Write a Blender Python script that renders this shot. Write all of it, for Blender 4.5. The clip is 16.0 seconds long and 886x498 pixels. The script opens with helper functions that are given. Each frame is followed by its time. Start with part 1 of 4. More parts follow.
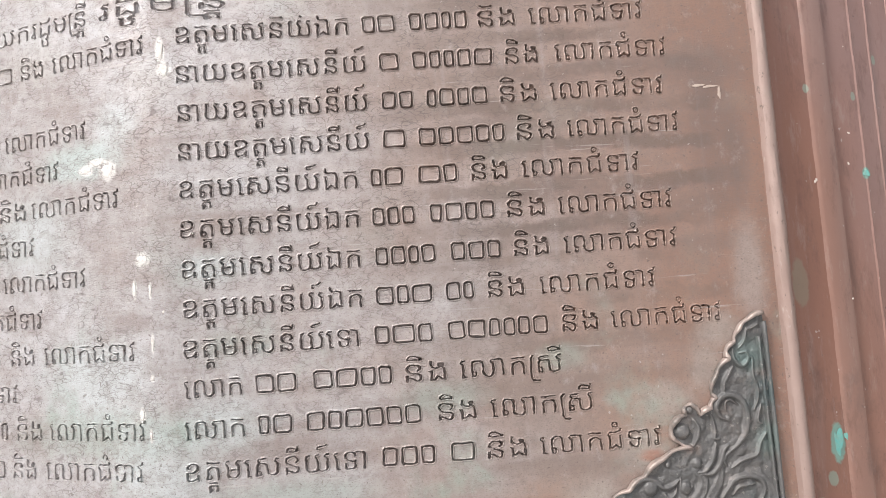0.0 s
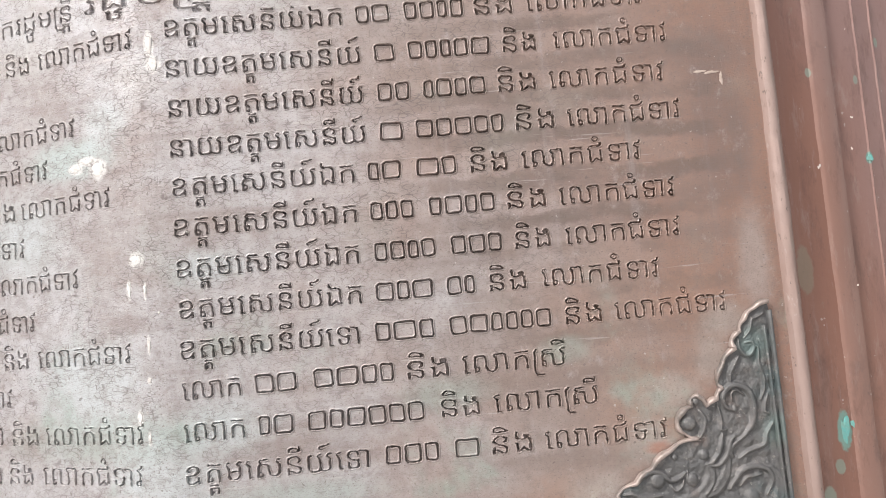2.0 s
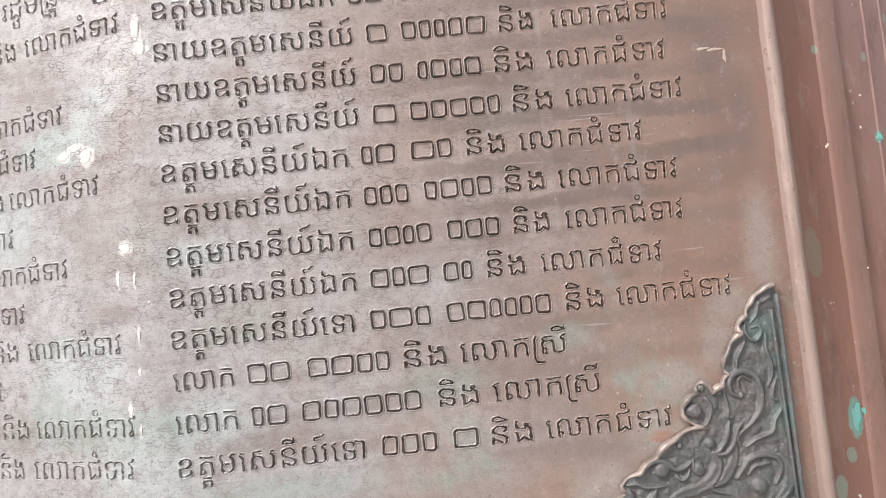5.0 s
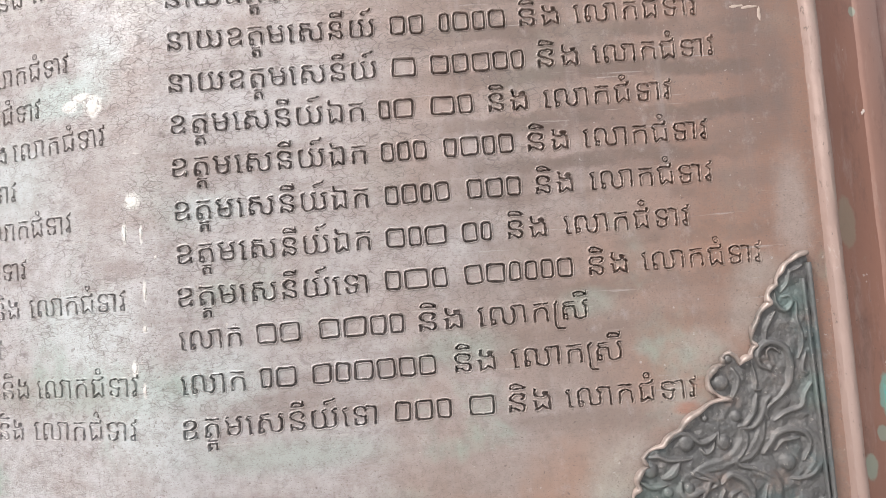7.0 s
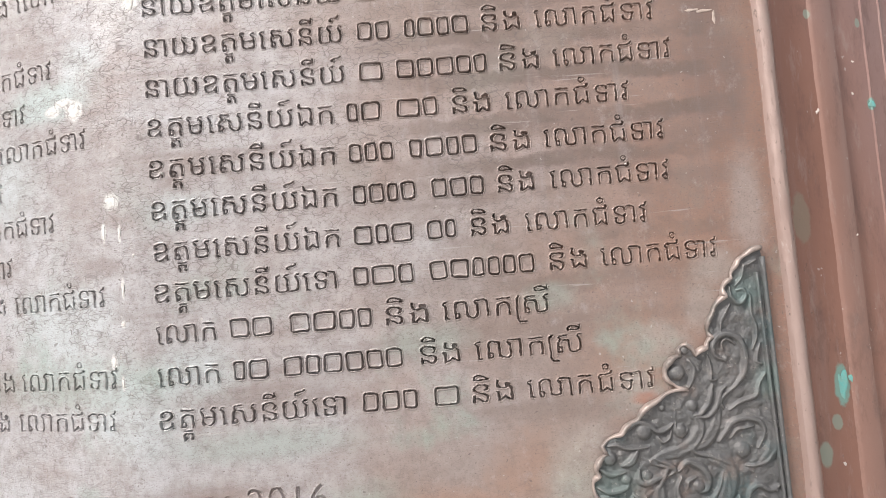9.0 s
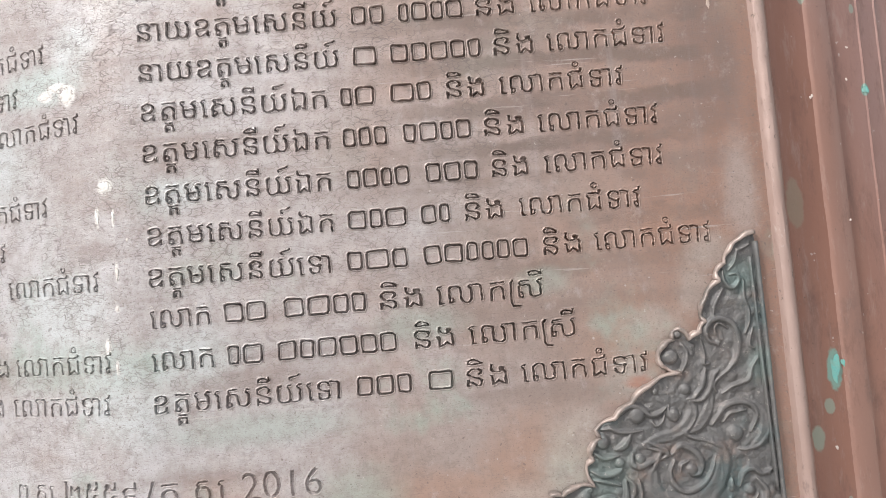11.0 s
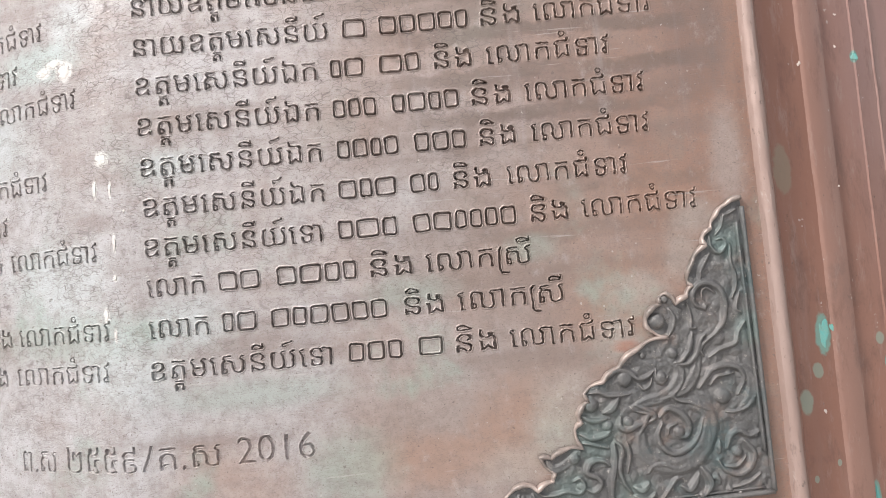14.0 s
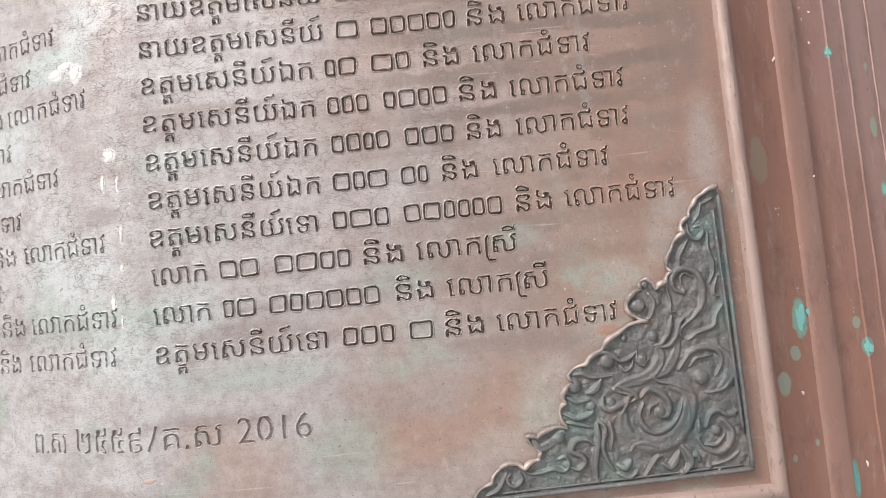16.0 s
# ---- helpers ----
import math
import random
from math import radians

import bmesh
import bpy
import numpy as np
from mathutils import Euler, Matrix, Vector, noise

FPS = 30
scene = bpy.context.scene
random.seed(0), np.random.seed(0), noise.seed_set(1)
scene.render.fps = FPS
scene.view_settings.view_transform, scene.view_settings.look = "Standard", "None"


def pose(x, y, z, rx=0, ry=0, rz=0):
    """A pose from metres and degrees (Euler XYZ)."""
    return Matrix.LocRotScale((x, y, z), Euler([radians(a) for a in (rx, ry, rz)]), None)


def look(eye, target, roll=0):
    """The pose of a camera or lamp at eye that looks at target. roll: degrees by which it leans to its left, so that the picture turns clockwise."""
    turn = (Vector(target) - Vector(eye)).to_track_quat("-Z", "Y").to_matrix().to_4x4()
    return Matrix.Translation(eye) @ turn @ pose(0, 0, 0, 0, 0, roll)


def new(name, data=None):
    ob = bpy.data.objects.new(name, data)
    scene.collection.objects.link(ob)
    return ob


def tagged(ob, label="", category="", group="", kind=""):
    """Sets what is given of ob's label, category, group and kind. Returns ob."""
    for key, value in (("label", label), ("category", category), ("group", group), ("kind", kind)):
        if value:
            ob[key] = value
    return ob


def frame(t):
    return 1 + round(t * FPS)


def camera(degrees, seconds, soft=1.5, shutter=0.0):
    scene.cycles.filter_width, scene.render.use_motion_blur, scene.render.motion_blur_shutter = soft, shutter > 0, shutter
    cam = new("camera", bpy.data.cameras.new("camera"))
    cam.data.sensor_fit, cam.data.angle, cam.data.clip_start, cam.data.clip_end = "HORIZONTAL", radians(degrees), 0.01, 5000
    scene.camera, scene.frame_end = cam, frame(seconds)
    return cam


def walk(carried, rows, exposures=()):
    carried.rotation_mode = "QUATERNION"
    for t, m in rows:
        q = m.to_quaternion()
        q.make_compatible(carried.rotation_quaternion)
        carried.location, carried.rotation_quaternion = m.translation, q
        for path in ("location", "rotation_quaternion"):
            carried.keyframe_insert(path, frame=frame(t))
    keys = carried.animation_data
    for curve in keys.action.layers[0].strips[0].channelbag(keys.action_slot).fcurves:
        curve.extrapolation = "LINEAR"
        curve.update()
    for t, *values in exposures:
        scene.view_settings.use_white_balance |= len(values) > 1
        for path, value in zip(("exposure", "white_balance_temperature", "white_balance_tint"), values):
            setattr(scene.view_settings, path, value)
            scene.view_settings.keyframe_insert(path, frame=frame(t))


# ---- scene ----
RISE, SKY, SUN = 1.45, 0.15, 3.5
cam = camera(67.0, 16.0, 0.7)
PATH = [
    (0, (0.282, -0.842, 0.052), (0.351, 1.151, 0.2), -4),
    (0.5, (0.303, -0.827, 0.058), (0.387, 1.167, 0.186), -5),
    (1, (0.292, -0.817, 0.054), (0.374, 1.178, 0.169), -5.1),
    (1.5, (0.293, -0.821, 0.055), (0.378, 1.174, 0.162), -5.3),
    (2, (0.276, -0.827, 0.059), (0.359, 1.168, 0.175), -5.1),
    (2.5, (0.275, -0.817, 0.055), (0.354, 1.179, 0.164), -5.2),
    (3, (0.299, -0.818, 0.057), (0.389, 1.177, 0.161), -6),
    (3.5, (0.297, -0.818, 0.05), (0.381, 1.178, 0.162), -6.1),
    (4, (0.272, -0.815, 0.046), (0.324, 1.182, 0.154), -5.8),
    (4.2, (0.277, -0.813, 0.047), (0.339, 1.184, 0.149), -5.8),
    (6.3, (0.291, -0.787, 0.023), (0.349, 1.207, 0.16), -5.3),
    (6.5, (0.278, -0.783, 0.018), (0.344, 1.211, 0.15), -4.9),
    (7, (0.268, -0.77, 0.003), (0.32, 1.226, 0.109), -4.5),
    (7.5, (0.302, -0.779, 0.01), (0.381, 1.216, 0.11), -4.9),
    (8, (0.317, -0.783, 0.004), (0.395, 1.212, 0.12), -5.2),
    (8.5, (0.299, -0.796, 0.006), (0.346, 1.199, 0.142), -5),
    (9, (0.314, -0.801, -0.009), (0.35, 1.195, 0.105), -4.8),
    (9.2, (0.317, -0.803, -0.004), (0.346, 1.195, 0.093), -4.6),
    (11.3, (0.317, -0.801, -0.023), (0.366, 1.196, 0.077), -5),
    (11.5, (0.321, -0.803, -0.023), (0.373, 1.194, 0.083), -5.3),
    (12, (0.345, -0.804, -0.03), (0.405, 1.193, 0.074), -5.9),
    (12.5, (0.341, -0.802, -0.032), (0.396, 1.194, 0.076), -6.2),
    (13, (0.321, -0.806, -0.038), (0.346, 1.189, 0.089), -5.9),
    (13.5, (0.313, -0.805, -0.043), (0.308, 1.193, 0.06), -5.6),
    (14, (0.341, -0.813, -0.058), (0.348, 1.185, 0.03), -5.3),
    (14.5, (0.378, -0.835, -0.062), (0.385, 1.162, 0.051), -5.1),
    (15, (0.388, -0.841, -0.07), (0.401, 1.156, 0.047), -5.1),
    (15.5, (0.394, -0.855, -0.072), (0.409, 1.142, 0.041), -5.5),
    (16, (0.363, -0.851, -0.088), (0.346, 1.145, 0.03), -5.6),
]
walk(cam, [(t, look((e[0], e[1], e[2] + RISE), (g[0], g[1], g[2] + RISE), roll)) for t, e, g, roll in PATH], [(0.0, 0.0), (16.0, 0.0)])

from mathutils import geometry

# ---- light ----
world = bpy.data.worlds.new("world")
scene.world = world
world.use_nodes = True
wn = world.node_tree
sky = wn.nodes.new("ShaderNodeTexSky")
sky.sky_type, sky.sun_disc = "NISHITA", False
sky.sun_elevation, sky.sun_rotation = radians(52), radians(215)
sky.air_density, sky.dust_density, sky.ozone_density = 1.0, 4.0, 1.0
wn.nodes["Background"].inputs["Strength"].default_value = SKY
haze = wn.nodes.new("ShaderNodeHueSaturation")
haze.inputs["Saturation"].default_value = 0.3
wn.links.new(sky.outputs[0], haze.inputs["Color"])
wn.links.new(haze.outputs[0], wn.nodes["Background"].inputs["Color"])
sun = new("sun", bpy.data.lights.new("sun", "SUN"))
sun.data.energy, sun.data.angle, sun.data.color = SUN, radians(9), (1.0, 0.97, 0.93)
sun.matrix_world = look((-3.0, -2.4, RISE + 3.7), (0.3, 0, RISE))


# ---- materials ----
class Nodes:
    """Short hand for a node tree."""

    def __init__(self, name):
        self.mat = bpy.data.materials.new(name)
        self.mat.use_nodes = True
        self.tree = self.mat.node_tree
        self.bsdf = self.tree.nodes["Principled BSDF"]
        self.edge = None
        self.xyz = None
        self.co = self.tree.nodes.new("ShaderNodeTexCoord").outputs["Object"]

    def add(self, kind, **inputs):
        n = self.tree.nodes.new("ShaderNode" + kind)
        for k, v in inputs.items():
            self.put(n.inputs[k.replace("_", " ")], v)
        return n

    def put(self, socket, v):
        if isinstance(v, bpy.types.NodeSocket):
            self.tree.links.new(v, socket)
        else:
            socket.default_value = v

    def scaled(self, x, y, z, shift=(0, 0, 0)):
        n = self.add("Mapping", Vector=self.co)
        n.inputs["Scale"].default_value, n.inputs["Location"].default_value = (x, y, z), shift
        return n.outputs[0]

    def noise(self, scale, detail=4.0, rough=0.55, vector=None, distortion=0.0):
        n = self.add("TexNoise", Scale=scale, Detail=detail, Roughness=rough, Distortion=distortion)
        self.put(n.inputs["Vector"], vector or self.co)
        return n.outputs["Fac"]

    def step(self, v, lo, hi, to0=0.0, to1=1.0):
        n = self.add("MapRange", Value=v)
        n.interpolation_type = "SMOOTHSTEP"
        for k, w in (("From Min", lo), ("From Max", hi), ("To Min", to0), ("To Max", to1)):
            self.put(n.inputs[k], w)
        return n.outputs[0]

    def math(self, op, a, b=0.0, c=0.0):
        n = self.add("Math")
        n.operation = op
        for s, v in zip(n.inputs, (a, b, c)):
            self.put(s, v)
        return n.outputs[0]

    def mix(self, fac, a, b):
        n = self.tree.nodes.new("ShaderNodeMix")
        n.data_type = "RGBA"
        self.put(n.inputs[0], fac)
        for s, v in ((n.inputs[6], a), (n.inputs[7], b)):
            self.put(s, v if isinstance(v, bpy.types.NodeSocket) else (*v, 1.0))
        return n.outputs[2]

    def split(self):
        if self.xyz is None:
            self.xyz = self.add("SeparateXYZ", Vector=self.co).outputs
        return self.xyz

    def ragged(self):
        if self.edge is None:
            self.edge = self.noise(45.0, 6.0, 0.65)
        return self.edge

    def patch(self, x, z, rx, rz, soft=0.5, wobble=0.6):
        """A patch with a ragged outline round (x, z)."""
        s = self.split()
        dx = self.math("DIVIDE", self.math("SUBTRACT", s[0], x), rx)
        dz = self.math("DIVIDE", self.math("SUBTRACT", s[2], z), rz)
        d = self.math("SQRT", self.math("ADD", self.math("MULTIPLY", dx, dx), self.math("MULTIPLY", dz, dz)))
        d = self.math("ADD", d, self.math("MULTIPLY", self.math("SUBTRACT", self.ragged(), 0.5), 2 * wobble))
        return self.step(d, 1.0 - soft, 1.0 + soft, 1.0, 0.0)

    def worn(self, c, lo, hi, k, bare):
        """Pales sharp raised edges unevenly: rubbed patina, and edge highlights put into the colour."""
        sharp = self.step(self.add("NewGeometry").outputs["Pointiness"], lo, hi)
        return self.mix(self.math("MULTIPLY", self.math("MULTIPLY", sharp, k), self.step(self.ragged(), 0.3, 0.6, 0.35, 1.0)), c, bare)

    def finish(self, color, rough, metal=0.0, height=None, strength=0.3, distance=0.001, spec=0.5):
        self.put(self.bsdf.inputs["Base Color"], color if isinstance(color, bpy.types.NodeSocket) else (*color, 1))
        self.put(self.bsdf.inputs["Roughness"], rough)
        self.put(self.bsdf.inputs["Metallic"], metal)
        self.put(self.bsdf.inputs["Specular IOR Level"], spec)
        if height is not None:
            b = self.add("Bump", Height=height, Strength=strength, Distance=distance)
            self.tree.links.new(b.outputs[0], self.bsdf.inputs["Normal"])
        return self.mat


def page_material():
    n = Nodes("patinated copper page")
    s = n.split()
    # red-brown copper under a greyish lilac film that is thicker away from the ornament;
    # its pale tone on the left also paints in the sky's reflection
    film_sheen = n.math("ADD", n.math("MULTIPLY", s[0], -1.15), n.math("MULTIPLY", n.noise(5.0, 6.0, 0.62), 1.1))
    film_sheen = n.math("ADD", film_sheen, n.math("MULTIPLY", s[2], -0.06))
    c = n.mix(n.step(film_sheen, -0.12, 0.62), (0.35, 0.24, 0.20), (0.495, 0.48, 0.495))
    c = n.mix(n.step(n.noise(9.0, 5.0, 0.6, n.scaled(0.8, 1, 1.6, (3, 0, 1))), 0.5, 0.72, 0.0, 0.5), c, (0.27, 0.19, 0.16))
    # broad horizontal smears left by wiping along the lines
    smear = n.noise(16.0, 4.0, 0.6, n.scaled(0.16, 1, 1.3, (1, 0, 4)))
    c = n.mix(n.step(smear, 0.5, 0.68, 0.0, 0.5), c, (0.22, 0.165, 0.148))
    # dusty mottling at two sizes
    c = n.mix(n.step(n.noise(3.2, 7.0, 0.72, n.scaled(1, 1, 1.3, (1, 3, 8))), 0.42, 0.62, 0.0, 0.45), c, (0.30, 0.245, 0.225))
    c = n.mix(n.step(n.noise(21.0, 8.0, 0.78, n.scaled(1, 1, 1.2, (8, 3, 3))), 0.47, 0.66, 0.0, 0.38), c, (0.25, 0.185, 0.16))
    # bare red-brown margin beside the frame, where rain has run off the film
    bare = n.math("ADD", s[0], n.math("MULTIPLY", n.math("SUBTRACT", n.noise(7.0, 5.0, 0.6, n.scaled(1, 1, 0.7, (2, 5, 9))), 0.5), 0.35))
    c = n.mix(n.step(bare, 0.50, 0.66, 0.0, 0.72), c, (0.285, 0.158, 0.115))
    # grime between the lines, from the middle of the page to its margin
    wave = n.math("ADD", n.math("MULTIPLY", s[2], 126.2), n.math("MULTIPLY", n.noise(9.0, 4.0, 0.6, n.scaled(0.6, 1, 1, (4, 1, 7))), 5.5))
    grime = n.math("MULTIPLY", n.step(n.math("ADD", n.math("SINE", n.math("ADD", wave, 0.3)), n.math("MULTIPLY", n.math("SUBTRACT", n.ragged(), 0.5), 3.0)), -0.1, 0.9), n.step(s[0], 0.16, 0.42))
    grime = n.math("MULTIPLY", n.math("MULTIPLY", grime, n.step(bare, 0.71, 0.60)), n.step(n.noise(6.5, 5.0, 0.62, n.scaled(0.7, 1, 1, (6, 6, 2))), 0.36, 0.56))
    c = n.mix(n.math("MULTIPLY", n.math("MULTIPLY", grime, n.step(s[2], -0.10, 0.06, 0.15, 1.0)), 0.75), c, (0.165, 0.118, 0.10))
    # vertical streaks of rain
    streak = n.noise(34.0, 5.0, 0.6, n.scaled(1.2, 1, 0.06))
    c = n.mix(n.step(streak, 0.55, 0.8, 0.0, 0.35), c, (0.46, 0.42, 0.42))
    # orange bare copper low down, green bloom in patches
    for x, z, rx, rz, col, k in STAINS_AND_GLINTS:
        c = n.mix(n.math("MULTIPLY", n.patch(x, z, rx, rz, 0.2 if k == 0.75 else 0.6), k), c, col)
    bloom = n.math("MULTIPLY", n.step(n.noise(7.5, 5.0, 0.6, n.scaled(1, 1, 1.0, (7, 2, 3))), 0.54, 0.7), n.step(s[2], 0.16, -0.1, 0.12, 0.65))
    c = n.mix(bloom, c, (0.32, 0.40, 0.355))
    speck = n.noise(190.0, 2.0, 0.5)
    c = n.mix(n.step(speck, 0.665, 0.72, 0.0, 0.6), c, (0.13, 0.10, 0.09))
    light_speck = n.noise(150.0, 2.0, 0.5, n.scaled(1, 1, 1, (5, 5, 5)))
    c = n.mix(n.step(light_speck, 0.70, 0.75, 0.0, 0.5), c, (0.64, 0.60, 0.57))
    c = n.mix(n.step(n.noise(60.0, 7.0, 0.75), 0.42, 0.68, 0.0, 0.42), c, (0.22, 0.17, 0.155))
    c = n.mix(n.step(n.noise(38.0, 7.0, 0.75, n.scaled(1, 1, 0.8, (6, 3, 1))), 0.54, 0.72, 0.0, 0.28), c, (0.62, 0.58, 0.57))
    for turn, scale, lo in ((38.0, (7, 1, 170), 0.66), (-62.0, (9, 1, 200), 0.69)):
        m = n.add("Mapping", Vector=n.co)
        m.inputs["Rotation"].default_value, m.inputs["Scale"].default_value = (0, radians(turn), 0), scale
        c = n.mix(n.step(n.noise(1.0, 3.0, 0.5, m.outputs[0]), lo, lo + 0.06, 0.0, 0.4), c, (0.56, 0.52, 0.50))
    # hair cracks, mostly running level
    bent = n.add("VectorMath")
    bent.operation = "MULTIPLY_ADD"
    warp = n.add("TexNoise", Scale=22.0, Detail=4.0)
    n.put(warp.inputs["Vector"], n.co)
    n.put(bent.inputs[0], warp.outputs["Color"])
    bent.inputs[1].default_value = (0.045, 0.0, 0.022)
    n.put(bent.inputs[2], n.co)
    m = n.add("Mapping", Vector=bent.outputs[0])
    m.inputs["Scale"].default_value = (84, 1.0, 180)
    v = n.add("TexVoronoi", Vector=m.outputs[0], Scale=1.0)
    v.feature, v.voronoi_dimensions = "DISTANCE_TO_EDGE", "3D"
    where = n.math("MULTIPLY", n.step(n.noise(11.0, 4.0, 0.6, n.scaled(1, 1, 1.4, (2, 9, 2))), 0.36, 0.56), n.step(n.math("ADD", s[2], n.math("MULTIPLY", s[0], -0.35)), -0.34, 0.10, 0.25, 1.0))
    crack = n.math("MULTIPLY", n.math("MULTIPLY", n.step(v.outputs["Distance"], 0.015, 0.075, 1.0, 0.0), n.step(n.noise(60.0, 3.0, 0.6), 0.36, 0.56)), where)
    crack = n.math("MULTIPLY", crack, n.step(s[0], 0.36, 0.56, 1.0, 0.12))
    c = n.mix(n.math("MULTIPLY", crack, 0.6), c, (0.13, 0.105, 0.10))
    # fine crackle of the old lacquer, darker in its pits
    pits = n.noise(420.0, 3.0, 0.6, n.scaled(0.8, 1, 1.6, (1, 2, 3)))
    c = n.mix(n.step(pits, 0.53, 0.70, 0.0, 0.58), c, (0.20, 0.15, 0.135))
    # pale lips of the letters: wear, with their bright glints painted in
    c = n.worn(c, 0.525, 0.60, 0.42, (0.60, 0.51, 0.465))
    grain = n.math("SUBTRACT", n.noise(260.0, 5.0, 0.7), n.math("MULTIPLY", n.step(pits, 0.52, 0.68), 0.5))
    dents = n.noise(26.0, 5.0, 0.6, n.scaled(1, 1, 1.5))
    h = n.math("ADD", n.math("MULTIPLY", grain, 0.7), n.math("MULTIPLY", dents, 1.0))
    h = n.math("SUBTRACT", h, n.math("MULTIPLY", crack, 0.15))
    rough = n.step(n.noise(13.0, 5.0, 0.65), 0.25, 0.75, 0.36, 0.56)
    return n.finish(c, rough, 0.25, h, 0.8, 0.0012, 0.6)


def frame_material(pale=0.0):
    n = Nodes("red-brown copper sheet")
    s = n.split()
    c = n.mix(n.noise(6.0, 6.0, 0.62, n.scaled(1, 1, 0.5)), (0.255, 0.118, 0.085), (0.335, 0.18, 0.138))
    mauve = n.math("ADD", s[0], n.math("MULTIPLY", n.math("SUBTRACT", n.noise(5.0, 5.0, 0.6, n.scaled(1, 1, 0.4, (3, 8, 8))), 0.5), 0.16))
    mauve = n.math("ADD", mauve, n.math("MULTIPLY", s[2], 0.2))
    c = n.mix(n.step(mauve, 0.84, 0.98, 0.0, 0.7), c, (0.35, 0.235, 0.222))
    c = n.mix(n.step(n.noise(24.0, 5.0, 0.6, n.scaled(1.0, 1, 0.12)), 0.48, 0.75, 0.0, 0.5), c, (0.34, 0.225, 0.195))
    c = n.mix(n.step(n.noise(8.0, 6.0, 0.7, n.scaled(1, 1, 0.8, (4, 4, 4))), 0.56, 0.72, 0.0, 0.6), c, (0.15, 0.085, 0.07))
    c = n.mix(n.step(n.noise(18.0, 6.0, 0.7, n.scaled(1, 1, 0.7, (1, 7, 4))), 0.64, 0.74, 0.0, 0.4), c, (0.30, 0.30, 0.24))
    c = n.mix(n.step(n.noise(120.0, 3.0, 0.6), 0.68, 0.76, 0.0, 0.6), c, (0.11, 0.075, 0.065))
    c = n.mix(n.step(n.noise(95.0, 2.0, 0.5, n.scaled(1, 1, 1, (8, 1, 2))), 0.73, 0.77, 0.0, 0.6), c, (0.60, 0.52, 0.48))
    c = n.mix(pale, c, (0.36, 0.27, 0.245))
    c = n.mix(n.step(n.noise(36.0, 7.0, 0.75, n.scaled(1, 1, 0.35, (5, 2, 2))), 0.5, 0.68, 0.0, 0.5), c, (0.17, 0.095, 0.078))
    c = n.mix(n.step(n.noise(48.0, 7.0, 0.75, n.scaled(1, 1, 0.25, (2, 2, 7))), 0.52, 0.70, 0.0, 0.5), c, (0.40, 0.30, 0.27))
    for x, z, rx, rz, col, k in SPOTS:
        c = n.mix(n.math("MULTIPLY", n.patch(x, z, 0.85 * rx, 0.85 * rz, 0.16, 0.55), k), c, col)
    h = n.math("ADD", n.math("MULTIPLY", n.noise(170.0, 4.0), 0.5), n.noise(20.0, 4.0, 0.6, n.scaled(1, 1, 0.5)))
    return n.finish(c, n.step(n.noise(15.0, 4.0), 0.3, 0.7, 0.40, 0.56), 0.3, h, 0.4, 0.0012, 0.5)


def bead_material():
    n = Nodes("worn copper bead")
    c = n.mix(n.noise(14.0, 6.0, 0.65, n.scaled(1, 1, 0.4)), (0.29, 0.19, 0.16), (0.44, 0.335, 0.305))
    c = n.mix(n.step(n.noise(60.0, 5.0, 0.7, n.scaled(1, 1, 0.3)), 0.58, 0.72, 0.0, 0.7), c, (0.20, 0.14, 0.125))
    c = n.mix(n.step(n.noise(11.0, 5.0, 0.6, n.scaled(1, 1, 0.5, (3, 3, 3))), 0.6, 0.74, 0.0, 0.5), c, (0.36, 0.36, 0.30))
    for x, z, rx, rz, col, k in SPOTS:
        c = n.mix(n.math("MULTIPLY", n.patch(x, z, rx, rz, 0.16, 0.55), k), c, col)
    c = n.mix(n.step(n.noise(110.0, 4.0, 0.7, n.scaled(1, 1, 0.5, (2, 6, 1))), 0.6, 0.7, 0.0, 0.75), c, (0.13, 0.10, 0.09))
    c = n.mix(n.step(n.noise(80.0, 4.0, 0.7, n.scaled(1, 1, 0.4, (9, 6, 5))), 0.62, 0.72, 0.0, 0.6), c, (0.50, 0.42, 0.38))
    h = n.math("ADD", n.math("MULTIPLY", n.noise(30.0, 4.0, 0.6, n.scaled(1, 1, 0.4)), 2.0), n.noise(150.0, 5.0, 0.65))
    return n.finish(c, 0.52, 0.25, h, 0.6, 0.001)


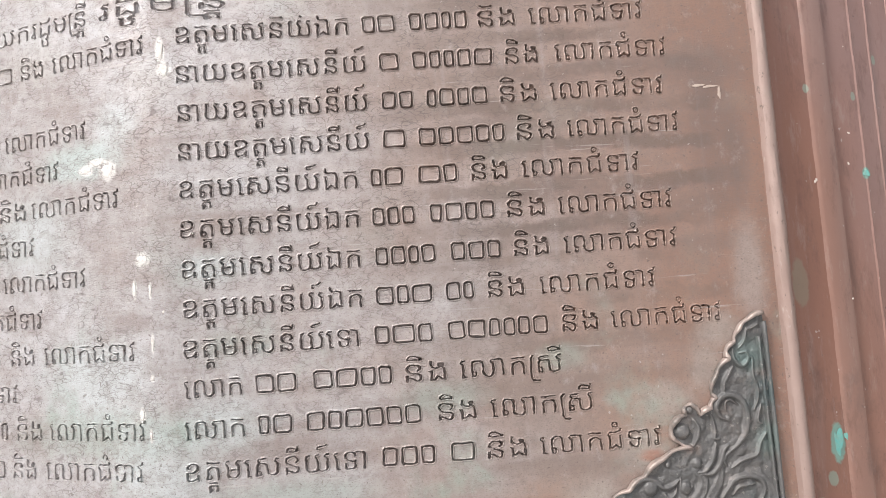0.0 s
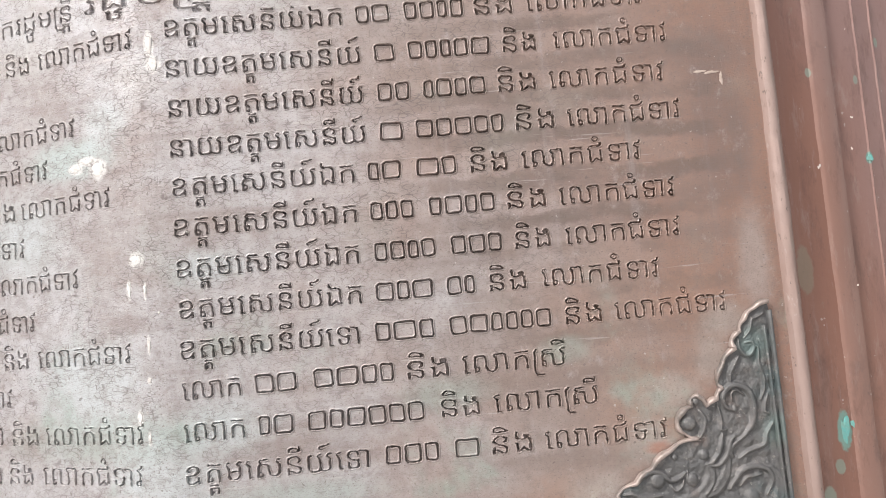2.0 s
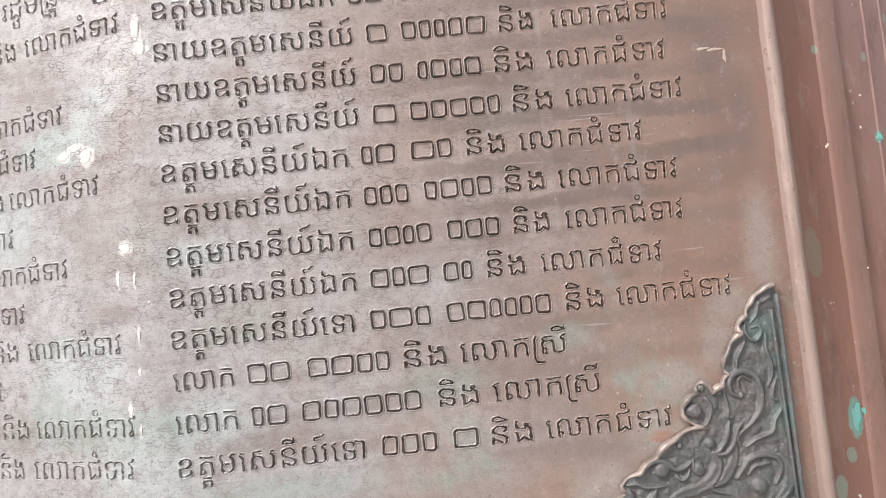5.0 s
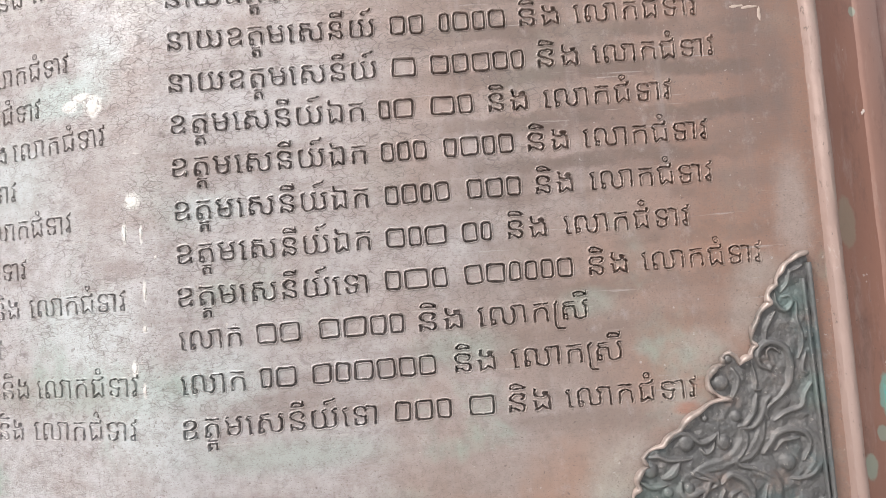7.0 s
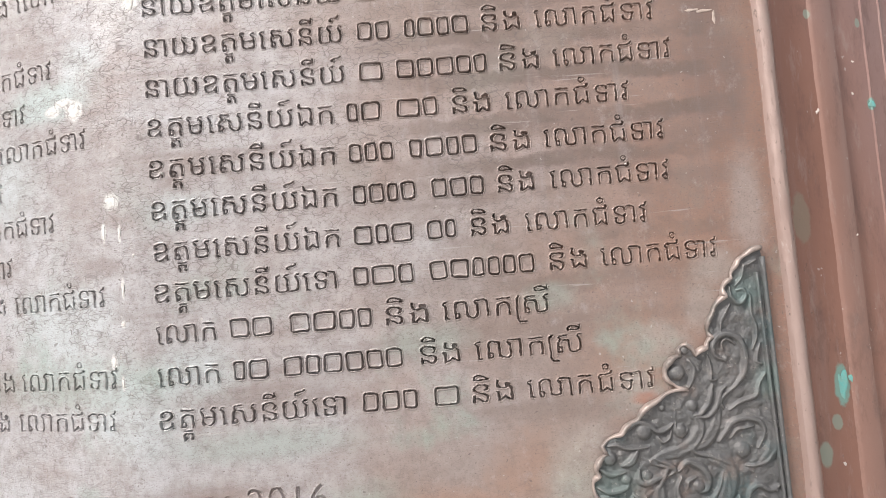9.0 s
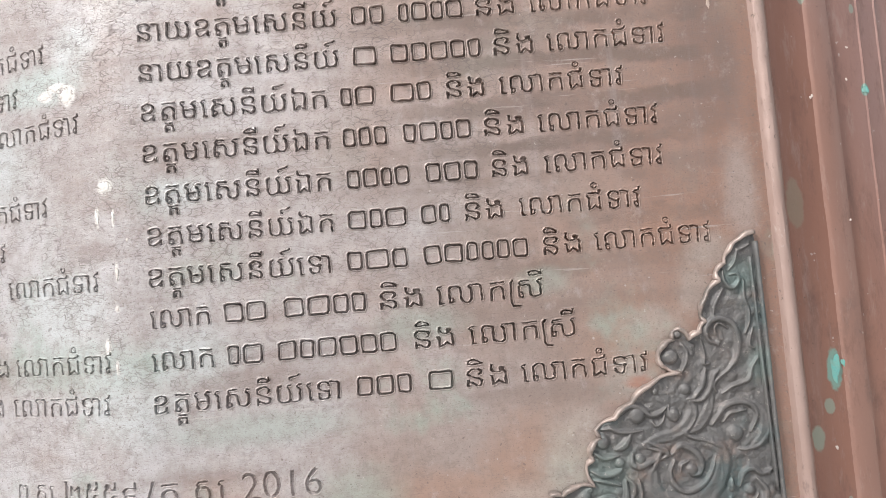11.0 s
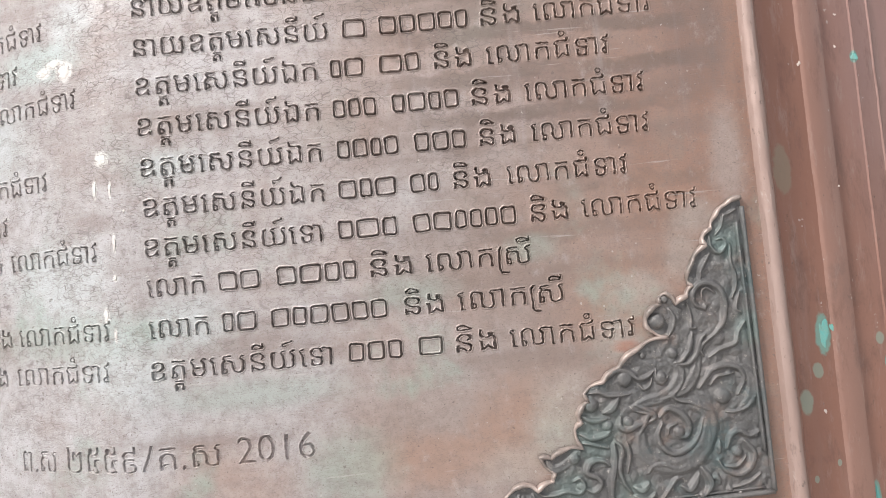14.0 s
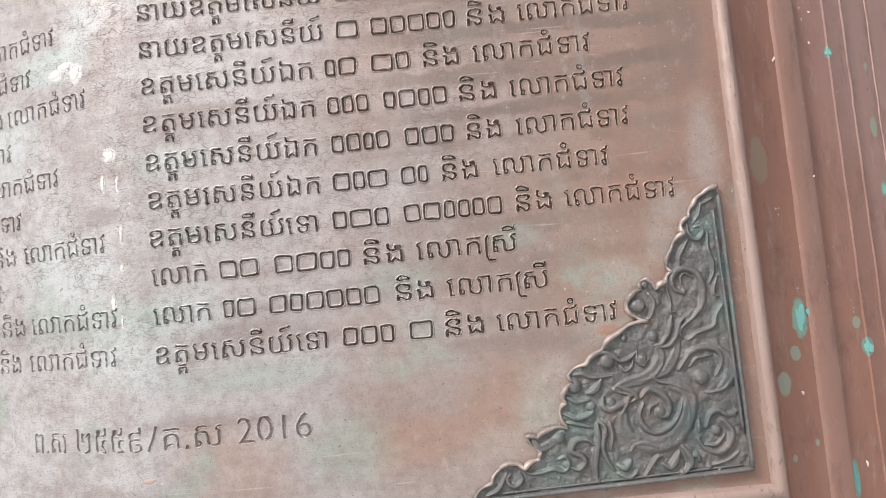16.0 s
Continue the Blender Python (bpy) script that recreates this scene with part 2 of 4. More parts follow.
def bronze_material():
    n = Nodes("dark cast bronze")
    c = n.mix(n.noise(13.0, 6.0, 0.65), (0.085, 0.092, 0.098), (0.20, 0.185, 0.178))
    c = n.mix(n.step(n.noise(9.0, 5.0, 0.65, n.scaled(1, 1, 1, (3, 1, 6))), 0.50, 0.66, 0.0, 0.65), c, (0.075, 0.118, 0.122))
    c = n.mix(n.step(n.noise(14.0, 6.0, 0.65, n.scaled(1, 1, 1, (9, 1, 6))), 0.54, 0.68, 0.0, 0.6), c, (0.245, 0.175, 0.148))
    c = n.mix(n.step(n.noise(55.0, 6.0, 0.75, n.scaled(1, 1, 1, (4, 8, 2))), 0.52, 0.70, 0.0, 0.5), c, (0.33, 0.295, 0.28))
    # green bloom towards the toe of the leaves
    for x, z, r in ((0.505, -0.262, 0.030), (0.470, -0.325, 0.022), (0.545, -0.335, 0.020), (0.686, -0.045, 0.020), (0.703, -0.15, 0.02)):
        c = n.mix(n.math("MULTIPLY", n.patch(x, z, r, r, 0.6, 0.9), 0.3), c, (0.17, 0.27, 0.25))
    c = n.mix(n.step(n.noise(150.0, 3.0, 0.6), 0.64, 0.72, 0.0, 0.6), c, (0.38, 0.35, 0.33))
    # pale crest lines: rubbed bronze plus highlights painted along the ridges
    c = n.worn(c, 0.515, 0.61, 0.5, (0.40, 0.35, 0.325))
    h = n.math("ADD", n.math("MULTIPLY", n.noise(300.0, 4.0), 0.5), n.noise(85.0, 6.0, 0.7))
    return n.finish(c, n.step(n.noise(20.0, 4.0), 0.3, 0.7, 0.44, 0.64), 0.4, h, 1.0, 0.0018, 0.5)


def plain_material(name, a, b, scale, rough=0.7, metal=0.0):
    n = Nodes(name)
    c = n.mix(n.step(n.noise(scale, 5.0, 0.65), 0.3, 0.7), a, b)
    return n.finish(c, rough, metal, n.noise(scale * 4, 4.0), 0.35, 0.0008)


# stains and painted cyan highlights on the page: x, z, radii, colour, strength
DARK, RUST, GREEN, PALE, CYAN_GLINT = (0.185, 0.135, 0.12), (0.39, 0.235, 0.175), (0.33, 0.40, 0.36), (0.50, 0.48, 0.47), (0.55, 0.61, 0.62)
STAINS_AND_GLINTS = []
STAINS_AND_GLINTS.append((0.664, 0.33, 0.05, 0.03, DARK, 0.55))
STAINS_AND_GLINTS.append((0.672, 0.25, 0.03, 0.06, DARK, 0.5))
STAINS_AND_GLINTS.append((0.655, 0.152, 0.05, 0.012, DARK, 0.45))
STAINS_AND_GLINTS.append((0.645, 0.1, 0.045, 0.012, DARK, 0.4))
STAINS_AND_GLINTS.append((0.6, 0.02, 0.05, 0.03, RUST, 0.4))
STAINS_AND_GLINTS.append((0.31, -0.275, 0.09, 0.03, RUST, 0.6))
STAINS_AND_GLINTS.append((0.06, -0.285, 0.07, 0.05, RUST, 0.45))
STAINS_AND_GLINTS.append((0.42, -0.24, 0.06, 0.05, RUST, 0.55))
STAINS_AND_GLINTS.append((0.462, -0.255, 0.03, 0.04, GREEN, 0.4))
STAINS_AND_GLINTS.append((0.21, -0.275, 0.05, 0.04, GREEN, 0.6))
STAINS_AND_GLINTS.append((0.1, -0.175, 0.1, 0.018, GREEN, 0.5))
STAINS_AND_GLINTS.append((-0.12, -0.09, 0.12, 0.03, GREEN, 0.55))
STAINS_AND_GLINTS.append((-0.16, 0.262, 0.05, 0.022, GREEN, 0.7))
STAINS_AND_GLINTS.append((0.3, -0.07, 0.05, 0.018, GREEN, 0.45))
STAINS_AND_GLINTS.append((0.45, -0.03, 0.03, 0.015, GREEN, 0.5))
STAINS_AND_GLINTS.append((0.7, 0.06, 0.02, 0.06, PALE, 0.35))
STAINS_AND_GLINTS.append((0.55, -0.1, 0.06, 0.05, RUST, 0.4))
STAINS_AND_GLINTS.append((-0.05, 0.35, 0.03, 0.03, PALE, 0.45))
STAINS_AND_GLINTS.append((-0.22, 0.41, 0.05, 0.03, PALE, 0.5))
STAINS_AND_GLINTS.append((0.4, 0.27, 0.1, 0.01, DARK, 0.45))
STAINS_AND_GLINTS.append((0.46, 0.175, 0.12, 0.01, DARK, 0.45))
# soft whitish-cyan highlights of the glossy left side, put into the colour
for spot in ((-0.15, 0.262, 0.06, 0.022), (-0.10, 0.30, 0.03, 0.03), (-0.14, -0.02, 0.07, 0.05), (0.03, -0.085, 0.05, 0.03), (-0.05, -0.13, 0.06, 0.05), (0.02, 0.11, 0.04, 0.02), (-0.24, 0.17, 0.06, 0.05)):
    STAINS_AND_GLINTS.append((*spot, CYAN_GLINT, 0.5))
# chalky halo and rust beside the ornament, dark drip by the margin
CHALK, RED = (0.44, 0.40, 0.37), (0.42, 0.15, 0.095)
for spot in ((0.655, -0.012, 0.03, 0.022), (0.632, -0.055, 0.022, 0.03), (0.575, -0.095, 0.035, 0.022), (0.545, -0.150, 0.03, 0.025), (0.475, -0.205, 0.035, 0.022), (0.455, -0.255, 0.03, 0.03), (0.405, -0.29, 0.035, 0.025)):
    STAINS_AND_GLINTS.append((*spot, CHALK, 0.5))
STAINS_AND_GLINTS.append((0.553, -0.160, 0.016, 0.007, RED, 0.7))
STAINS_AND_GLINTS.append((0.572, -0.135, 0.010, 0.012, RED, 0.45))
STAINS_AND_GLINTS.append((0.700, 0.215, 0.014, 0.055, DARK, 0.5))
STAINS_AND_GLINTS.append((0.672, 0.183, 0.03, 0.018, DARK, 0.5))
# crusts on the frame and bare white on the page, as stains round the flakes
SPOTS = []
CRUST, MOSS, OLIVE, BARE = (0.22, 0.37, 0.32), (0.30, 0.35, 0.29), (0.30, 0.27, 0.205), (0.74, 0.72, 0.70)
SPOTS.append((0.8241, 0.3045, 0.0054, 0.0077, MOSS, 0.8))
SPOTS.append((0.9065, 0.2963, 0.0045, 0.0077, MOSS, 0.8))
SPOTS.append((0.9515, 0.3509, 0.0045, 0.0086, MOSS, 0.8))
SPOTS.append((0.9137, 0.1861, 0.0072, 0.0094, CRUST, 0.95))
SPOTS.append((0.8131, -0.1710, 0.0126, 0.0309, CRUST, 0.95))
SPOTS.append((0.8005, -0.2162, 0.0090, 0.0112, MOSS, 0.8))
SPOTS.append((0.7793, -0.2538, 0.0108, 0.0163, MOSS, 0.8))
SPOTS.append((0.7818, 0.0394, 0.0152, 0.0360, OLIVE, 0.55))
SPOTS.append((0.9023, -0.1870, 0.0072, 0.0094, MOSS, 0.8))
SPOTS.append((0.9149, -0.2220, 0.0108, 0.0154, CRUST, 0.95))
SPOTS.append((0.8686, -0.3923, 0.0072, 0.0292, CRUST, 0.95))
SPOTS.append((0.9754, 0.0791, 0.0063, 0.0172, MOSS, 0.8))
SPOTS.append((0.9785, -0.0095, 0.0072, 0.0120, CRUST, 0.95))
SPOTS.append((0.7811, -0.3496, 0.0036, 0.0051, MOSS, 0.8))
SPOTS.append((0.8161, -0.3339, 0.0036, 0.0051, MOSS, 0.8))
SPOTS.append((0.9751, 0.1661, 0.0036, 0.0069, MOSS, 0.8))
STAINS_AND_GLINTS.append((-0.032, 0.392, 0.00625, 0.0184, BARE, 0.75))
STAINS_AND_GLINTS.append((-0.028, 0.366, 0.00875, 0.0115, BARE, 0.75))
STAINS_AND_GLINTS.append((-0.146, 0.25, 0.01125, 0.0069, BARE, 0.75))
STAINS_AND_GLINTS.append((-0.112, 0.245, 0.0125, 0.01495, BARE, 0.75))
STAINS_AND_GLINTS.append((-0.127, 0.258, 0.015, 0.00575, BARE, 0.75))
STAINS_AND_GLINTS.append((-0.065, 0.126, 0.009375, 0.01035, BARE, 0.75))
STAINS_AND_GLINTS.append((-0.077, 0.09, 0.003, 0.0138, BARE, 0.75))
STAINS_AND_GLINTS.append((-0.056, 0.088, 0.00225, 0.0115, BARE, 0.75))
STAINS_AND_GLINTS.append((-0.055, 0.021, 0.00275, 0.01265, BARE, 0.75))
STAINS_AND_GLINTS.append((-0.057, -0.021, 0.0035, 0.0046, BARE, 0.75))
STAINS_AND_GLINTS.append((-0.072, -0.065, 0.00425, 0.0092, BARE, 0.75))
STAINS_AND_GLINTS.append((-0.061, -0.09, 0.0025, 0.00805, BARE, 0.75))
STAINS_AND_GLINTS.append((-0.04, 0.06, 0.001875, 0.0023, BARE, 0.75))
STAINS_AND_GLINTS.append((0, 0.155, 0.00125, 0.0023, BARE, 0.75))
PAGE, FRAME, BEAD, BRONZE = page_material(), frame_material(), bead_material(), bronze_material()
FILLET, FLANK = frame_material(0.22), frame_material(0.12)
WORN = plain_material("worn pale bronze", (0.13, 0.12, 0.112), (0.46, 0.37, 0.335), 30.0, 0.46, 0.35)
VERDIGRIS = plain_material("verdigris crust", (0.13, 0.42, 0.40), (0.21, 0.37, 0.32), 90.0, 0.85)
DULL_VERDIGRIS = plain_material("dull verdigris crust", (0.27, 0.27, 0.21), (0.35, 0.24, 0.18), 45.0, 0.8)
WHITE = plain_material("white paint remains", (0.80, 0.78, 0.76), (0.62, 0.57, 0.54), 90.0, 0.6)
SCRAPE = plain_material("bare scraped copper", (0.43, 0.33, 0.28), (0.52, 0.42, 0.37), 90.0, 0.6)
PINK = plain_material("pale bird lime", (0.62, 0.50, 0.45), (0.70, 0.63, 0.59), 120.0, 0.7)
STONE = plain_material("grey cement", (0.34, 0.33, 0.32), (0.42, 0.41, 0.39), 12.0, 0.85)
PAVING = plain_material("paving", (0.40, 0.39, 0.37), (0.48, 0.46, 0.43), 5.0, 0.8)


# ---- shapes ----
def thing(name, label, category, at=(0, 0, RISE), kind=""):
    ob = new(name)
    ob.location = at
    return tagged(ob, label, category, kind=kind)


def mesh_part(name, verts, faces, material, parent, label="", smooth=True):
    me = bpy.data.meshes.new(name)
    me.from_pydata(verts, [], faces)
    me.materials.append(material)
    if smooth:
        me.polygons.foreach_set("use_smooth", [True] * len(me.polygons))
    me.update()
    ob = new(name, me)
    ob.parent = parent
    return tagged(ob, label)


def part(name, bm, material, parent, label="", smooth=False):
    me = bpy.data.meshes.new(name)
    bmesh.ops.recalc_face_normals(bm, faces=bm.faces)
    bm.to_mesh(me)
    bm.free()
    me.materials.append(material)
    if smooth:
        me.polygons.foreach_set("use_smooth", [True] * len(me.polygons))
    ob = new(name, me)
    ob.parent = parent
    return tagged(ob, label)


def bend(x):
    """How far the page curves back towards its fold."""
    u = np.maximum(0.0, -0.03 - np.asarray(x, float))
    return 0.4 * np.where(u < 0.06, u * u / 0.12, u - 0.03)


def grid_mesh(xs, zs, ys):
    """Vertices and quads of a sheet that faces -y; ys: one row of depths a height."""
    X, Z = np.meshgrid(xs, zs)
    verts = np.stack([X, ys + bend(X), Z], -1).reshape(-1, 3)
    nz, nx = X.shape
    i = (np.arange(nz - 1)[:, None] * nx + np.arange(nx - 1)[None, :]).ravel()
    return verts, np.stack([i, i + 1, i + nx + 1, i + nx], -1)


# ---- lettering ----
EM, CELL, DEEP, THIN = 0.0378, 0.00066, 0.0062, 3
pen = bpy.data.curves.new("pen", "FONT")
pen_ob = new("pen", pen)
glyphs = {}


def outline(text):
    pen.body = text
    graph = bpy.context.evaluated_depsgraph_get()
    graph.update()
    cu = pen_ob.evaluated_get(graph).to_curve(graph)
    rings = []
    for s in cu.splines:
        pts, bp = [], s.bezier_points
        for a, b in zip(bp, list(bp[1:]) + [bp[0]]):
            p0, p1, p2, p3 = (np.array(v[:2]) for v in (a.co, a.handle_right, b.handle_left, b.co))
            for t in (0.0, 0.25, 0.5, 0.75):
                pts.append((1 - t) ** 3 * p0 + 3 * t * (1 - t) ** 2 * p1 + 3 * t * t * (1 - t) * p2 + t ** 3 * p3)
        rings.append(np.array(pts))
    pen_ob.evaluated_get(graph).to_curve_clear()
    return rings


def glyph(ch):
    """Outlines of a sign and its advance, in ems."""
    if ch not in glyphs:
        probe = outline(ch + "I")
        stem = outline("I")[0]
        alone = outline(ch)
        glyphs[ch] = (alone, probe[-1][:, 0].min() - stem[:, 0].min())
    return glyphs[ch]


def stroke(points, width=0.085):
    """A ring round a polyline, in ems."""
    p = np.array(points, float)
    d = np.gradient(p, axis=0)
    d /= np.linalg.norm(d, axis=1)[:, None]
    side = np.stack([-d[:, 1], d[:, 0]], -1) * width / 2
    return np.concatenate([p + side, (p - side)[::-1]])


def word_rings(text):
    """Signs in the order in which they stand; _ sets the next one below the last, { is the hook that wraps it from the left."""
    rings, x, last, below = [], 0.0, (0.0, 0.6), False
    for ch in text:
        if ch == "_":
            below = True
        elif ch == "{":
            rings.append(stroke([(x + 0.16, 0.60), (x + 0.08, 0.5), (x + 0.08, 0.2), (x + 0.08, -0.12), (x + 0.13, -0.22), (x + 0.34, -0.22)]) )
            x += 0.17
        elif below:
            g, adv = glyph(ch)
            k = 0.62
            x0 = last[0] + (last[1] - k * adv) / 2
            for dx, dz in ((-0.014, 0), (0.014, 0), (0, -0.014), (0, 0.014)):
                rings += [r * (k, 0.52) + (x0 + dx, -0.365 + dz) for r in g]
            below = False
        else:
            g, adv = glyph(ch)
            rings += [r + (x, 0) for r in g]
            if adv > 0.05:
                last = (x, adv)
            x += adv
    return rings


def bar_rings(width, height):
    """Plain upright bars, outlined, as wide as the signs of a name."""
    n = max(1, round(width / 0.0225))
    rings, rnd = [], random.Random(round(width * 1e4))
    shares = np.array([rnd.uniform(0.75, 1.25) for _ in range(n)])
    ends = np.concatenate([[0], np.cumsum(shares) / shares.sum() * width])
    ang = np.linspace(0, 2 * np.pi, 24, endpoint=False) + 0.01
    for lo, hi in zip(ends, ends[1:]):
        for inset, way in ((0.0, 1), (0.0033, -1)):
            r, cx, cz = 0.0052 - inset, (lo + hi) / 2, height / 2
            a, b = (hi - lo) / 2 - 0.0016 - inset, height / 2 - inset
            ring = np.stack([cx + np.sign(np.cos(ang)) * (a - r) + r * np.cos(ang), cz + np.sign(np.sin(ang)) * (b - r) + r * np.sin(ang)], -1)
            rings.append(ring[::way])
    return rings


def chiselled(ring):
    """The ring as an unsteady chisel leaves it: swung a little off its line."""
    a = np.concatenate([ring, (ring + np.roll(ring, -1, 0)) / 2], 1).reshape(-1, 2)
    x, z = a[:, 0], a[:, 1]
    dx = np.sin(290 * x + 140 * z) + 0.7 * np.sin(610 * z - 330 * x + 1.3) + 0.5 * np.sin(1150 * x + 900 * z)
    dz = np.sin(250 * z - 170 * x + 2.1) + 0.7 * np.sin(560 * x + 420 * z) + 0.5 * np.sin(1240 * z - 820 * x)
    return a + 0.00042 * np.stack([dx, dz], -1)


def blur(m, k):
    for _ in range(k):
        m = np.pad(m, 1, mode="edge")
        m = (m[:-2] + 2 * m[1:-1] + m[2:]) / 4
        m = (m[:, :-2] + 2 * m[:, 1:-1] + m[:, 2:]) / 4
    return m


def carve(rings, x0, x1, z0, z1):
    """A sheet over the rectangle with the rings cut into it: xs, zs and depths."""
    nx, nz, S = max(3, round((x1 - x0) / CELL) + 1), max(3, round((z1 - z0) / CELL) + 1), 3
    w = np.zeros((nz * S, nx * S + 2))
    for r in rings:
        p = np.stack([(r[:, 0] - x0) / (x1 - x0) * (nx - 1) * S + S / 2, (r[:, 1] - z0) / (z1 - z0) * (nz - 1) * S + S / 2], -1)
        for (xa, ya), (xb, yb) in zip(p, np.roll(p, -1, 0)):
            if ya == yb:
                continue
            sign = 1 if yb > ya else -1
            if sign < 0:
                xa, ya, xb, yb = xb, yb, xa, ya
            rows = np.arange(max(0, math.ceil(ya - 0.5)), min(nz * S, math.ceil(yb - 0.5)))
            if len(rows):
                cols = np.clip(np.ceil(xa + (rows + 0.5 - ya) * (xb - xa) / (yb - ya) - 0.5), 0, nx * S + 1).astype(int)
                np.add.at(w, (rows, cols), sign)
    m = (np.cumsum(w, 1)[:, : nx * S] != 0).astype(float)
    for _ in range(THIN):
        e = np.pad(m, 1)
        m = np.minimum.reduce([m, e[:-2, 1:-1], e[2:, 1:-1], e[1:-1, :-2], e[1:-1, 2:]])
    m = m.reshape(nz, S, nx, S).mean((1, 3))
    cut = 0.55 * m + 0.45 * blur(m, 1)
    burr = np.clip(blur(m, 3) - cut, 0, 1)
    y = DEEP * cut * (0.75 + 0.25 * blur(m, 3)) - 0.0085 * burr
    y[0], y[-1], y[:, 0], y[:, -1] = 0, 0, 0, 0
    return np.linspace(x0, x1, nx), np.linspace(z0, z1, nz), y


# ---- the page ----
LOK, NING, SREY = "េលាកជំទាវ", "និង", "េលាក{សី"
GEN3, GEN4, GEN2 = "ឧត_តមេសនីយ៍ឯក", "នាយឧត_តមេសនីយ៍", "ឧត_តមេសនីយ៍េទា"
LADY = "េលាក"


def row(z, *words):
    """A base line, then each word's start and end and its text; None: a person's name, as bars."""
    return z, words


RIGHT_LINES = []
RIGHT_LINES.append(row(0.399, (-0.011, 0.209, GEN3), (0.225, 0.271, None), (0.286, 0.365, None), (0.377, 0.426, NING), (0.443, 0.593, LOK)))
RIGHT_LINES.append(row(0.348, (-0.013, 0.229, GEN4), (0.244, 0.273, None), (0.287, 0.394, None), (0.409, 0.452, NING), (0.473, 0.62, LOK)))
RIGHT_LINES.append(row(0.2975, (-0.013, 0.228, GEN4), (0.244, 0.288, None), (0.302, 0.384, None), (0.398, 0.446, NING), (0.463, 0.611, LOK)))
RIGHT_LINES.append(row(0.2475, (-0.014, 0.227, GEN4), (0.243, 0.275, None), (0.288, 0.402, None), (0.416, 0.465, NING), (0.481, 0.627, LOK)))
RIGHT_LINES.append(row(0.199, (-0.014, 0.209, GEN3), (0.224, 0.269, None), (0.285, 0.338, None), (0.354, 0.401, NING), (0.418, 0.571, LOK)))
RIGHT_LINES.append(row(0.149, (-0.015, 0.208, GEN3), (0.223, 0.28, None), (0.296, 0.382, None), (0.396, 0.445, NING), (0.461, 0.609, LOK)))
RIGHT_LINES.append(row(0.0985, (-0.015, 0.207, GEN3), (0.224, 0.303, None), (0.319, 0.386, None), (0.401, 0.446, NING), (0.464, 0.61, LOK)))
RIGHT_LINES.append(row(0.049, (-0.015, 0.206, GEN3), (0.222, 0.296, None), (0.31, 0.348, None), (0.364, 0.41, NING), (0.429, 0.578, LOK)))
RIGHT_LINES.append(row(0, (-0.017, 0.199, GEN2), (0.217, 0.293, None), (0.309, 0.438, None), (0.454, 0.5, NING), (0.516, 0.658, LOK)))
RIGHT_LINES.append(row(-0.049, (-0.019, 0.052, LADY), (0.067, 0.121, None), (0.138, 0.239, None), (0.254, 0.305, NING), (0.321, 0.45, SREY)))
RIGHT_LINES.append(row(-0.099, (-0.02, 0.053, LADY), (0.068, 0.113, None), (0.127, 0.272, None), (0.291, 0.339, NING), (0.356, 0.485, SREY)))
RIGHT_LINES.append(row(-0.149, (-0.02, 0.199, GEN2), (0.217, 0.286, None), (0.302, 0.335, None), (0.349, 0.398, NING), (0.414, 0.567, LOK)))
LEFT_LINES = []
LEFT_LINES.append(row(0.389, (-0.292, -0.263, None), (-0.25, -0.211, NING), (-0.196, -0.053, LOK)))
LEFT_LINES.append(row(0.292, (-0.281, -0.144, LOK)))
LEFT_LINES.append(row(0.244, (-0.328, -0.19, LOK)))
LEFT_LINES.append(row(0.196, (-0.292, -0.247, NING), (-0.237, -0.096, LOK)))
LEFT_LINES.append(row(0.147, (-0.374, -0.234, LOK)))
LEFT_LINES.append(row(0.099, (-0.289, -0.151, LOK)))
LEFT_LINES.append(row(0.049, (-0.362, -0.223, LOK)))
LEFT_LINES.append(row(0.001, (-0.278, -0.238, NING), (-0.222, -0.079, LOK)))
LEFT_LINES.append(row(-0.048, (-0.41, -0.268, LOK)))
LEFT_LINES.append(row(-0.097, (-0.32, -0.284, None), (-0.27, -0.228, NING), (-0.216, -0.068, LOK)))
LEFT_LINES.append(row(-0.147, (-0.32, -0.29, None), (-0.278, -0.239, NING), (-0.223, -0.073, LOK)))
TOP_LINES = []
TOP_LINES.append(row(0.4435, (-0.292, -0.138, "យករដ_ឋម{ន_តី"), (-0.118, 0.054, "រដ_ឋម{ន_តី")))
DATE_LINES = []
DATE_LINES.append(row(-0.257, (-0.222, -0.166, "ព.ស"), (-0.15, -0.046, "២៥៥៩"), (-0.04, -0.024, "/"), (-0.018, 0.056, "គ.ស"), (0.076, 0.17, "2016")))
LEFT, EDGE, TOP, FOOT, FOLD = -0.46, 0.722, 0.60, -0.357, -0.036

plaque = thing("memorial_plaque", "patinated copper memorial plaque engraved with lines of Khmer names", "plaque")
flat = []


def fill(x0, x1, z0, z1):
    if x1 - x0 > 1e-6 and z1 - z0 > 1e-6:
        flat.append((x0, x1, z0, z1))


def lay():
    """Makes a part of each plain strip of the page that was filled."""
    for x0, x1, z0, z1 in flat:
        v, f = grid_mesh(np.linspace(x0, x1, max(2, int((x1 - x0) / 0.012) + 1)), np.array([z0, z1]), 0.0)
        mesh_part("page_field", v, f, PAGE, plaque)
    flat.clear()


